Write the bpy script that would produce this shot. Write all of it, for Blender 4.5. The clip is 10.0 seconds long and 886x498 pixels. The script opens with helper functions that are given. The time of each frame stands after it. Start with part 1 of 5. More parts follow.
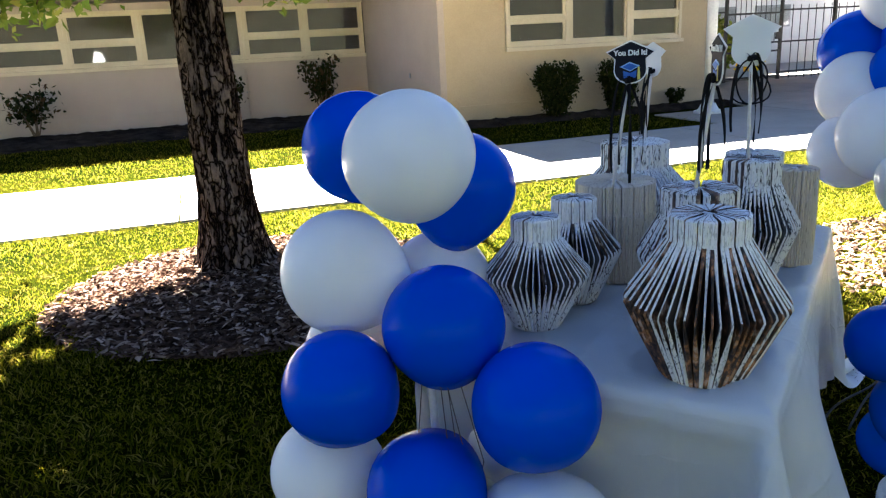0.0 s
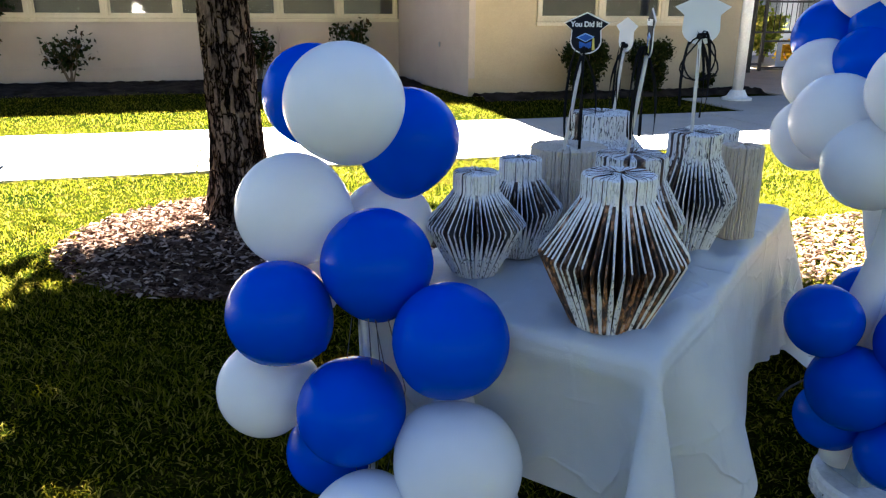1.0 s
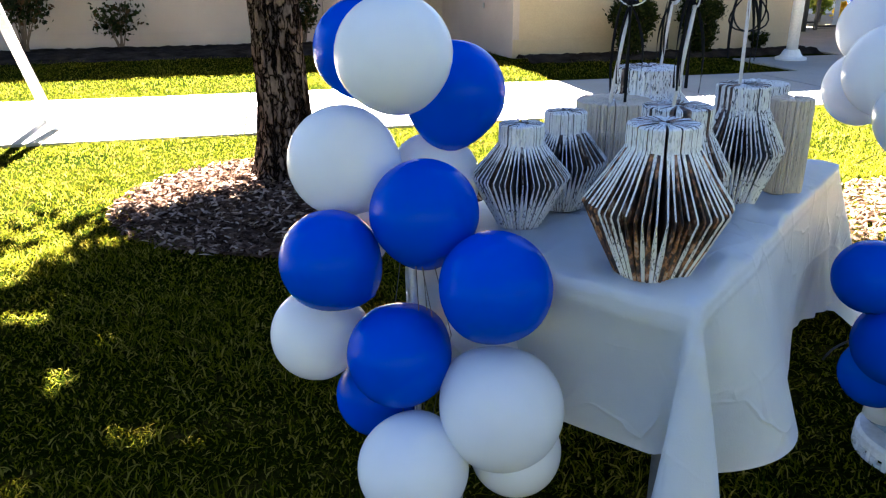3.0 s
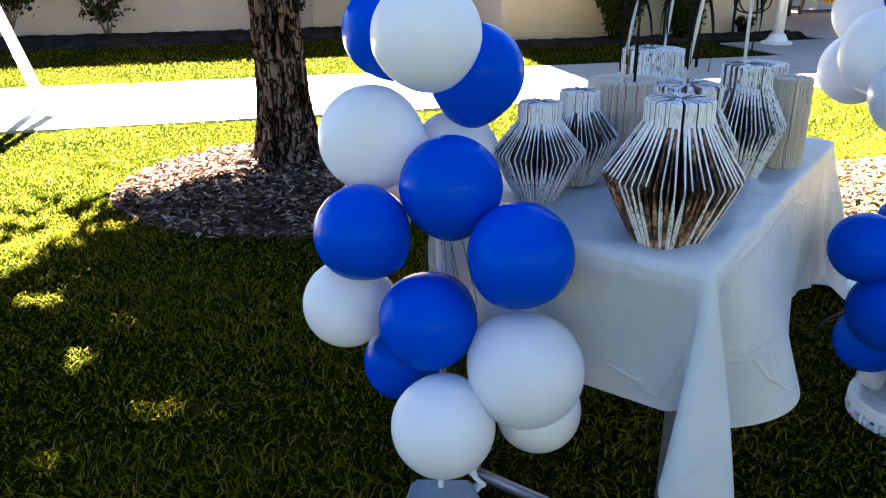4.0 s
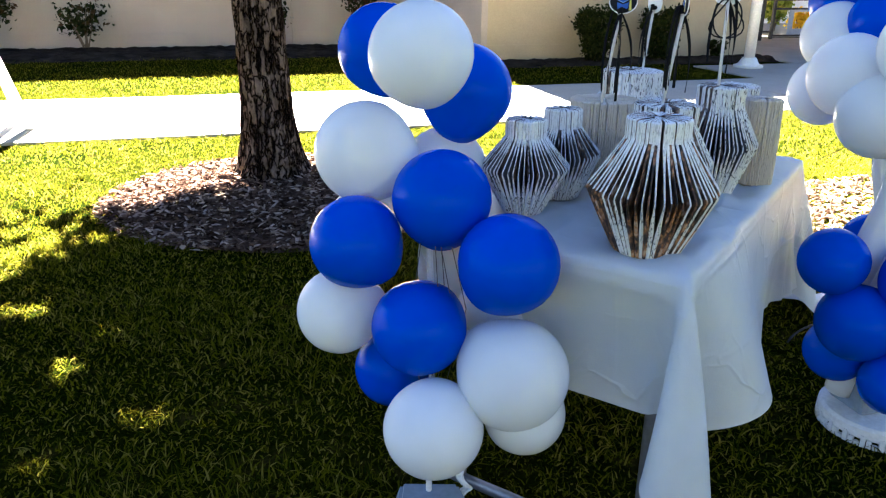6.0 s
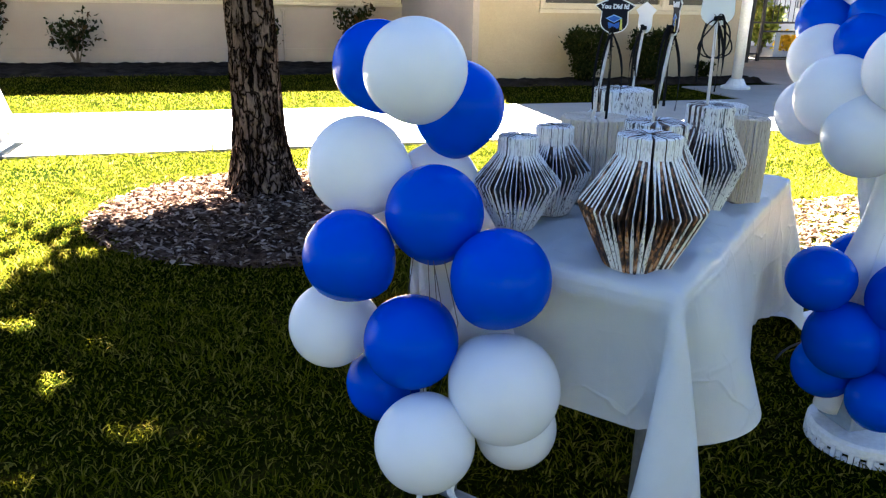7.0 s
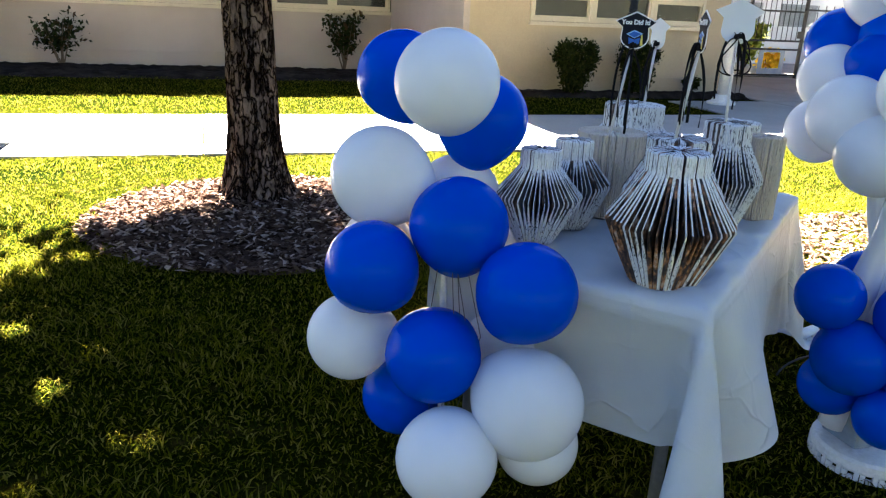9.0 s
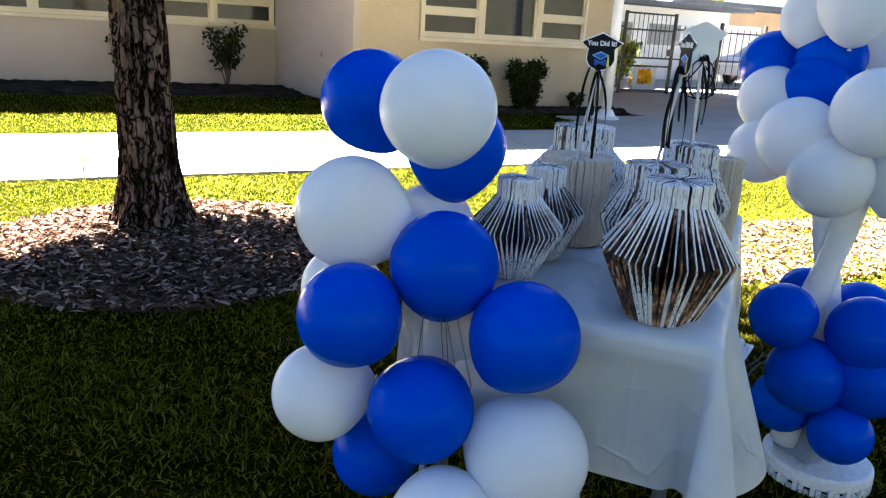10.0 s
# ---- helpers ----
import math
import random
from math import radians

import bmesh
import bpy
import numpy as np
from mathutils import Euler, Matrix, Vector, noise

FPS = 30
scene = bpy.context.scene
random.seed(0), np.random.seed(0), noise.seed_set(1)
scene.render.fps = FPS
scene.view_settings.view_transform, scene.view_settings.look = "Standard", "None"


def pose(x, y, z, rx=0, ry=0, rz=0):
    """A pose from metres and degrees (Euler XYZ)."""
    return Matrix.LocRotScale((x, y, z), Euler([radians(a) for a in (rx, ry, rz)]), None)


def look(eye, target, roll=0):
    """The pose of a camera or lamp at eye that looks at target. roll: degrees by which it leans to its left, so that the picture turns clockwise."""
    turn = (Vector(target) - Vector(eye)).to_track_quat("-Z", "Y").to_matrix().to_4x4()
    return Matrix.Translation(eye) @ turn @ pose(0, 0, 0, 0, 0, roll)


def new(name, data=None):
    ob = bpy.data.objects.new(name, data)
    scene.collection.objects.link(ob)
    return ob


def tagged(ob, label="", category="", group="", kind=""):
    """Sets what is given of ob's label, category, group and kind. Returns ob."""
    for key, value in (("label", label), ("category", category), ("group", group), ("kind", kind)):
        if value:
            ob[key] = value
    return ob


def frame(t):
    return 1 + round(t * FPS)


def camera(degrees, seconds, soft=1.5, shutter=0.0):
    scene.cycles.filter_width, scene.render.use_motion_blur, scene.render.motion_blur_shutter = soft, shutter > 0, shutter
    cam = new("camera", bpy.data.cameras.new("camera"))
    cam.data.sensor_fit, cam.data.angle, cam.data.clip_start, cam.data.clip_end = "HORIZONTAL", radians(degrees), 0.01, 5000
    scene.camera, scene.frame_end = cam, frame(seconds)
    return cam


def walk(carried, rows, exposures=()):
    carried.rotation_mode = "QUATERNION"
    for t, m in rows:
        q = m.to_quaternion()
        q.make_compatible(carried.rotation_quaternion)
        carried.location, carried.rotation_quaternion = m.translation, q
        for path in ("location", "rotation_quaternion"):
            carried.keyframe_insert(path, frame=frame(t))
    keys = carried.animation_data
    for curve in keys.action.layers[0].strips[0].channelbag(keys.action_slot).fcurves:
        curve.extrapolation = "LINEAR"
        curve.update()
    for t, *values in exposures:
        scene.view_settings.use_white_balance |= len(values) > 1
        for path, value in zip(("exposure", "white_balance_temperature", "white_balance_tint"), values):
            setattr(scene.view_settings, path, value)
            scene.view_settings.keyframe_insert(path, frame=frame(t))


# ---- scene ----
cam = camera(61.8, 10.0, 1.25)
PATH = [
    (0, (-2.813, 0.752, 1.271), (-2.228, 2.585, 0.725), -3.0),
    (0.5, (-2.735, 0.644, 1.258), (-2.178, 2.482, 0.702), 0.1),
    (1, (-2.695, 0.593, 1.252), (-2.186, 2.427, 0.637), 0.3),
    (1.5, (-2.703, 0.578, 1.254), (-2.259, 2.435, 0.66), -1.2),
    (2, (-2.704, 0.569, 1.253), (-2.246, 2.425, 0.665), -1.0),
    (2.5, (-2.71, 0.557, 1.249), (-2.28, 2.409, 0.626), -0.8),
    (3, (-2.712, 0.553, 1.236), (-2.321, 2.384, 0.533), -0.5),
    (4.3, (-2.833, 0.468, 1.237), (-2.379, 2.271, 0.501), -0.4),
    (4.5, (-2.842, 0.459, 1.24), (-2.364, 2.261, 0.514), -0.1),
    (5, (-2.849, 0.446, 1.242), (-2.37, 2.263, 0.558), 0.2),
    (5.5, (-2.849, 0.437, 1.241), (-2.352, 2.245, 0.545), 0.4),
    (6.8, (-2.855, 0.426, 1.248), (-2.378, 2.251, 0.585), 0.5),
    (7, (-2.858, 0.424, 1.24), (-2.337, 2.243, 0.594), 1.1),
    (7.5, (-2.876, 0.429, 1.245), (-2.353, 2.263, 0.641), 1.4),
    (8, (-2.914, 0.422, 1.249), (-2.368, 2.264, 0.692), 2.0),
    (8.5, (-2.933, 0.424, 1.244), (-2.391, 2.253, 0.642), 2.9),
    (9, (-2.94, 0.463, 1.241), (-2.366, 2.275, 0.618), 2.6),
    (9.5, (-2.982, 0.578, 1.242), (-2.302, 2.365, 0.655), 3.7),
    (10, (-3.066, 0.672, 1.238), (-2.201, 2.382, 0.666), 3.4),
]
walk(cam, [(t, look(eye, target, roll)) for t, eye, target, roll in PATH], exposures=[(t, e, 5200, 17) for t, e in ((0.0, 3.02), (1.5, 3.18), (2.5, 3.26), (3.0, 3.42), (4.5, 3.64), (5.5, 3.64), (7.0, 3.55), (7.5, 3.50), (8.0, 3.25), (9.0, 3.28), (10.0, 3.24))])

# ---- light ----
SUN_WAY = Vector((0.45, -3.3, -2.3)).normalized()
world = bpy.data.worlds.new("world")
scene.world = world
world.use_nodes = True
wn = world.node_tree
sky = wn.nodes.new("ShaderNodeTexSky")
sky.sky_type = "NISHITA"
sky.sun_disc = False
sky.sun_elevation = math.asin(-SUN_WAY.z)
sky.sun_rotation = math.atan2(-SUN_WAY.x, -SUN_WAY.y)
sky.air_density, sky.dust_density, sky.ozone_density = 1.0, 1.0, 1.0
wn.links.new(sky.outputs[0], wn.nodes["Background"].inputs[0])
wn.nodes["Background"].inputs[1].default_value = 0.028
sun = new("sun", bpy.data.lights.new("sun", "SUN"))
sun.data.energy, sun.data.angle, sun.data.color = 37.0, radians(0.55), (1.0, 0.82, 0.54)
sun.rotation_euler = SUN_WAY.to_track_quat("-Z", "Y").to_euler()
sun.location = (-3, 20, 15)

# ---- materials ----
def material(name, rough=0.6, metal=0.0, gloss=0.5):
    m = bpy.data.materials.new(name)
    m.use_nodes = True
    b = m.node_tree.nodes["Principled BSDF"]
    b.inputs["Roughness"].default_value = rough
    b.inputs["Metallic"].default_value = metal
    b.inputs["Specular IOR Level"].default_value = gloss
    return m, m.node_tree, b


def node(nt, kind, **values):
    n = nt.nodes.new(kind)
    for k, v in values.items():
        n.inputs[k].default_value = v
    return n


def coords(nt, which="Object", scale=(1, 1, 1)):
    tc = nt.nodes.new("ShaderNodeTexCoord")
    mp = nt.nodes.new("ShaderNodeMapping")
    mp.inputs["Scale"].default_value = scale
    nt.links.new(tc.outputs[which], mp.inputs["Vector"])
    return mp.outputs["Vector"]


def ramp(nt, fac, stops):
    r = nt.nodes.new("ShaderNodeValToRGB")
    e = r.color_ramp.elements
    while len(e) < len(stops):
        e.new(0.5)
    for k, (p, c) in enumerate(stops):
        e[k].position, e[k].color = p, (*c, 1)
    nt.links.new(fac, r.inputs["Fac"])
    return r.outputs["Color"]


def mix(nt, fac, a, b, mode="MIX"):
    n = nt.nodes.new("ShaderNodeMix")
    n.data_type, n.blend_type = "RGBA", mode
    for sock, v in ((n.inputs[0], fac), (n.inputs[6], a), (n.inputs[7], b)):
        if isinstance(v, (int, float)):
            sock.default_value = v
        elif isinstance(v, tuple):
            sock.default_value = (*v, 1)
        else:
            nt.links.new(v, sock)
    return n.outputs[2]


def noise_fac(nt, vec, scale, detail=4.0, rough=0.6):
    n = node(nt, "ShaderNodeTexNoise", Scale=scale, Detail=detail, Roughness=rough)
    nt.links.new(vec, n.inputs["Vector"])
    return n.outputs["Fac"]


def bump(nt, b, height, strength=0.3, distance=0.01):
    n = node(nt, "ShaderNodeBump", Strength=strength, Distance=distance)
    nt.links.new(height, n.inputs["Height"])
    nt.links.new(n.outputs["Normal"], b.inputs["Normal"])


def mottled(name, lo, hi, rough=0.7, coarse=3.0, fine=40.0, bumped=0.2, depth=0.005, metal=0.0, which="Object", stretch=(1, 1, 1), gloss=0.4):
    """A surface with variation at two scales and fine relief."""
    m, nt, b = material(name, rough, metal, gloss)
    v = coords(nt, which, stretch)
    f1, f2 = noise_fac(nt, v, coarse), noise_fac(nt, v, fine)
    c1 = ramp(nt, f1, [(0.3, lo), (0.7, hi)])
    c2 = ramp(nt, f2, [(0.3, tuple(0.78 for _ in range(3))), (0.7, (1, 1, 1))])
    nt.links.new(mix(nt, 1.0, c1, c2, "MULTIPLY"), b.inputs["Base Color"])
    bump(nt, b, f2, bumped, depth)
    return m


def balloon_material(name, colour, through_colour, amount):
    m, nt, b = material(name, 0.24)
    v = coords(nt)
    f = noise_fac(nt, v, 9.0, 2.0)
    nt.links.new(ramp(nt, f, [(0.3, tuple(c * 0.92 for c in colour)), (0.7, colour)]), b.inputs["Base Color"])
    b.inputs["Specular IOR Level"].default_value = 0.09
    t = nt.nodes.new("ShaderNodeBsdfTranslucent")
    t.inputs["Color"].default_value = (*through_colour, 1)
    mx = node(nt, "ShaderNodeMixShader", Fac=amount)
    nt.links.new(b.outputs[0], mx.inputs[1])
    nt.links.new(t.outputs[0], mx.inputs[2])
    nt.links.new(mx.outputs[0], nt.nodes["Material Output"].inputs["Surface"])
    return m


BLUE = balloon_material("blue_latex", (0.0, 0.070, 0.62), (0.0, 0.09, 0.78), 0.12)
WHITE_LATEX = balloon_material("white_latex", (0.86, 0.88, 0.91), (0.90, 0.92, 0.96), 0.25)


def grass_material():
    m, nt, b = material("lawn", 0.9, 0.0, 0.0)
    v = coords(nt)
    f1, f2, f3 = noise_fac(nt, v, 0.9, 3), noise_fac(nt, v, 7.0, 4), noise_fac(nt, v, 70.0, 5, 0.7)
    c = ramp(nt, f1, [(0.3, (0.004, 0.009, 0.001)), (0.7, (0.020, 0.022, 0.001))])
    dry = ramp(nt, f2, [(0.55, (0, 0, 0)), (0.78, (1, 1, 1))])
    c = mix(nt, dry, c, (0.06, 0.045, 0.010))
    c = mix(nt, 1.0, c, ramp(nt, f3, [(0.3, (0.3, 0.3, 0.3)), (0.62, (1.1, 1.1, 1.1))]), "MULTIPLY")
    nt.links.new(c, b.inputs["Base Color"])
    bump(nt, b, f3, 0.9, 0.03)
    return m


def blade_material(name, lo, hi, dry):
    m, nt, b = material(name, 0.8, 0.0, 0.0)
    g = nt.nodes.new("ShaderNodeNewGeometry")
    c = ramp(nt, g.outputs["Random Per Island"], [(0.0, lo), (0.72, hi), (0.95, dry)])
    nt.links.new(c, b.inputs["Base Color"])
    t = nt.nodes.new("ShaderNodeBsdfTranslucent")
    nt.links.new(c, t.inputs["Color"])
    mx = node(nt, "ShaderNodeMixShader", Fac=0.4)
    nt.links.new(b.outputs[0], mx.inputs[1])
    nt.links.new(t.outputs[0], mx.inputs[2])
    nt.links.new(mx.outputs[0], nt.nodes["Material Output"].inputs["Surface"])
    return m


LAWN = grass_material()
BLADES = blade_material("grass_blades", (0.010, 0.019, 0.001), (0.104, 0.102, 0.002), (0.22, 0.18, 0.03))
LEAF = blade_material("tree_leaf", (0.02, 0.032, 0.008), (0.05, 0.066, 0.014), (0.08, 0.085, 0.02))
# same tree's leaves, lighter: the sprays' sunlight is put into the colour
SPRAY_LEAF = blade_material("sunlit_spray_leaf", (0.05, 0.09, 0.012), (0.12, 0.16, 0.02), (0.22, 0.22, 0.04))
ROSE_LEAF = blade_material("rose_leaf", (0.010, 0.016, 0.006), (0.030, 0.038, 0.012), (0.08, 0.045, 0.02))
HEDGE_LEAF = blade_material("hedge_leaf", (0.010, 0.016, 0.004), (0.028, 0.036, 0.008), (0.05, 0.05, 0.012))
FAR_LEAF = blade_material("far_leaf", (0.10, 0.15, 0.02), (0.25, 0.28, 0.04), (0.4, 0.36, 0.06))
YELLOW_PETAL = blade_material("yellow_petal", (0.80, 0.52, 0.01), (0.90, 0.66, 0.02), (0.8, 0.42, 0.01))
CONCRETE = mottled("concrete", (0.29, 0.27, 0.235), (0.36, 0.335, 0.295), 0.85, 1.2, 60, 0.25, 0.003)
SOIL = mottled("bed_soil", (0.014, 0.011, 0.009), (0.05, 0.039, 0.03), 0.95, 4, 45, 0.9, 0.03, gloss=0.0)
STUCCO = mottled("cream_stucco", (0.40, 0.32, 0.20), (0.47, 0.38, 0.245), 0.85, 0.9, 90, 0.35, 0.004)
STUCCO_PALE = mottled("pale_stucco", (0.39, 0.325, 0.275), (0.46, 0.385, 0.33), 0.85, 0.9, 90, 0.35, 0.004)
TRIM_PAINT = mottled("cream_window_paint", (0.52, 0.45, 0.31), (0.60, 0.52, 0.37), 0.5, 2, 60, 0.08, 0.002)
SOFFIT = mottled("brown_eave_paint", (0.10, 0.07, 0.05), (0.16, 0.11, 0.08), 0.7, 2, 50, 0.15, 0.003)
ROOFING = mottled("blue_grey_roofing", (0.05, 0.06, 0.08), (0.09, 0.10, 0.12), 0.85, 2, 60, 0.4, 0.01)
POST_PAINT = mottled("white_post_paint", (0.70, 0.69, 0.66), (0.80, 0.79, 0.76), 0.45, 3, 40, 0.05, 0.002)
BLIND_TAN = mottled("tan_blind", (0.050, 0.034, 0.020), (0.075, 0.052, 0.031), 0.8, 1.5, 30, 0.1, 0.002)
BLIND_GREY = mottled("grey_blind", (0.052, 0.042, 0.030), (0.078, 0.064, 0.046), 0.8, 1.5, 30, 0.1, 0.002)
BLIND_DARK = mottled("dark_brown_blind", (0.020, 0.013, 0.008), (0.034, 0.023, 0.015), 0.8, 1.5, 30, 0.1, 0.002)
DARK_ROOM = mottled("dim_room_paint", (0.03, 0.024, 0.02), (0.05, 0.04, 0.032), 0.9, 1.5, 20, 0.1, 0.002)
IRON = mottled("dark_gate_iron", (0.015, 0.014, 0.013), (0.04, 0.036, 0.032), 0.55, 6, 60, 0.2, 0.002, 0.5)
STEEL = mottled("grey_table_steel", (0.22, 0.22, 0.23), (0.30, 0.30, 0.31), 0.4, 5, 60, 0.1, 0.001, 0.6)
TABLE_PLASTIC = mottled("table_plastic", (0.55, 0.55, 0.54), (0.62, 0.62, 0.61), 0.5, 5, 80, 0.15, 0.001)
BOX_PLASTIC = mottled("grey_blue_plastic", (0.20, 0.25, 0.32), (0.28, 0.33, 0.40), 0.3, 5, 60, 0.08, 0.001)
WHITE_BOARD = mottled("white_board", (0.72, 0.73, 0.74), (0.80, 0.81, 0.82), 0.5, 4, 60, 0.08, 0.001)
WHITE_RIBBON = mottled("white_ribbon", (0.74, 0.74, 0.72), (0.80, 0.80, 0.78), 0.45, 8, 60, 0.05, 0.001)
BLACK_RIBBON = mottled("black_ribbon", (0.005, 0.005, 0.006), (0.012, 0.012, 0.013), 0.75, 8, 60, 0.05, 0.001, gloss=0.08)
GREY_STRING = mottled("grey_string", (0.03, 0.03, 0.035), (0.06, 0.06, 0.07), 0.6, 9, 90, 0.05, 0.001)
STICK_WOOD = mottled("pale_stick", (0.62, 0.60, 0.56), (0.74, 0.72, 0.68), 0.6, 9, 90, 0.1, 0.001)
CARD_BLACK = mottled("black_card", (0.006, 0.007, 0.012), (0.012, 0.013, 0.02), 0.7, 20, 90, 0.05, 0.001, gloss=0.15)
CARD_WHITE = mottled("white_card", (0.84, 0.85, 0.86), (0.85, 0.86, 0.87), 0.6, 6, 2, 0.0, 0.0002)
CARD_BLUE = mottled("blue_print", (0.015, 0.09, 0.45), (0.03, 0.14, 0.55), 0.5, 20, 90, 0.05, 0.001)
CARD_PALE_BLUE = mottled("pale_blue_print", (0.25, 0.45, 0.80), (0.32, 0.52, 0.85), 0.5, 20, 90, 0.05, 0.001)
CARD_YELLOW = mottled("yellow_print", (0.70, 0.60, 0.10), (0.78, 0.68, 0.15), 0.5, 20, 90, 0.05, 0.001)
CHIP = blade_material("wood_chip", (0.018, 0.010, 0.007), (0.17, 0.112, 0.082), (0.55, 0.43, 0.35))
# chip colours again, lightened: full sun on the litter is put into the tone
LITTER = blade_material("sunlit_litter", (0.06, 0.038, 0.026), (0.21, 0.145, 0.10), (0.55, 0.42, 0.32))
MULCH = mottled("mulch_bed", (0.03, 0.018, 0.012), (0.13, 0.088, 0.065), 0.95, 6, 55, 0.9, 0.03, gloss=0.0)
STEM = mottled("rose_stem", (0.07, 0.05, 0.03), (0.14, 0.10, 0.06), 0.8, 9, 60, 0.3, 0.003)
CAR_PAINT = mottled("silver_white_car_paint", (0.66, 0.67, 0.68), (0.72, 0.73, 0.74), 0.25, 3, 20, 0.01, 0.001)
RUBBER = mottled("tyre_rubber", (0.012, 0.012, 0.012), (0.025, 0.025, 0.025), 0.8, 9, 60, 0.2, 0.002)
DULL_WALL = mottled("dull_green_wall", (0.009, 0.010, 0.007), (0.017, 0.018, 0.012), 0.9, 1, 40, 0.2, 0.004, gloss=0.1)
TAN_WALL = mottled("tan_far_wall", (0.42, 0.30, 0.18), (0.50, 0.37, 0.23), 0.85, 1, 40, 0.2, 0.004)
WHITE_WALL = mottled("white_far_wall", (0.66, 0.66, 0.66), (0.74, 0.74, 0.74), 0.8, 1, 40, 0.2, 0.004)


def bark_material():
    m, nt, b = material("furrowed_bark", 0.95, 0.0, 0.0)
    warp = node(nt, "ShaderNodeTexNoise", Scale=9.0, Detail=4.0)
    nt.links.new(coords(nt), warp.inputs["Vector"])

    def seams(stretch, scale, reach):
        """Distance from wandering cracks."""
        add = nt.nodes.new("ShaderNodeVectorMath")
        add.operation = "MULTIPLY_ADD"
        add.inputs[1].default_value = (0.06, 0.06, 0.06)
        nt.links.new(warp.outputs["Color"], add.inputs[0])
        nt.links.new(coords(nt, "Object", stretch), add.inputs[2])
        n = node(nt, "ShaderNodeTexNoise", Scale=scale, Detail=2.0, Roughness=0.5)
        nt.links.new(add.outputs[0], n.inputs["Vector"])
        off = nt.nodes.new("ShaderNodeMath")
        off.operation = "SUBTRACT"
        off.inputs[1].default_value = 0.5
        nt.links.new(n.outputs["Fac"], off.inputs[0])
        size = nt.nodes.new("ShaderNodeMath")
        size.operation = "ABSOLUTE"
        nt.links.new(off.outputs[0], size.inputs[0])
        far = nt.nodes.new("ShaderNodeMath")
        far.operation = "MULTIPLY"
        far.inputs[1].default_value = reach
        nt.links.new(size.outputs[0], far.inputs[0])
        return far.outputs[0]

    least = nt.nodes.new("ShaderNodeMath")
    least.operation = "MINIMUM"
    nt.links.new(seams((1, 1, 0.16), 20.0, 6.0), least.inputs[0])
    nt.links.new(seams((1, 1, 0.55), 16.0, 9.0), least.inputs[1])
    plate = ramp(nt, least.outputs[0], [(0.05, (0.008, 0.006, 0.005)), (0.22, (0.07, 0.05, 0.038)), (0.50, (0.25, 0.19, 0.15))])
    f = noise_fac(nt, coords(nt, "Object", (1, 1, 0.3)), 70.0, 5, 0.7)
    patch = noise_fac(nt, coords(nt, "Object", (1, 1, 0.4)), 8.0, 3, 0.6)
    plate = mix(nt, 1.0, plate, ramp(nt, patch, [(0.36, (0.42, 0.38, 0.36)), (0.62, (1.1, 1.07, 1.05))]), "MULTIPLY")
    nt.links.new(mix(nt, 1.0, plate, ramp(nt, f, [(0.3, (0.4, 0.38, 0.36)), (0.68, (1.05, 1.02, 1.0))]), "MULTIPLY"), b.inputs["Base Color"])
    lift = ramp(nt, least.outputs[0], [(0.0, (0, 0, 0)), (0.3, (0.8, 0.8, 0.8)), (0.8, (1, 1, 1))])
    bump(nt, b, mix(nt, 0.3, lift, f), 1.0, 0.035)
    return m


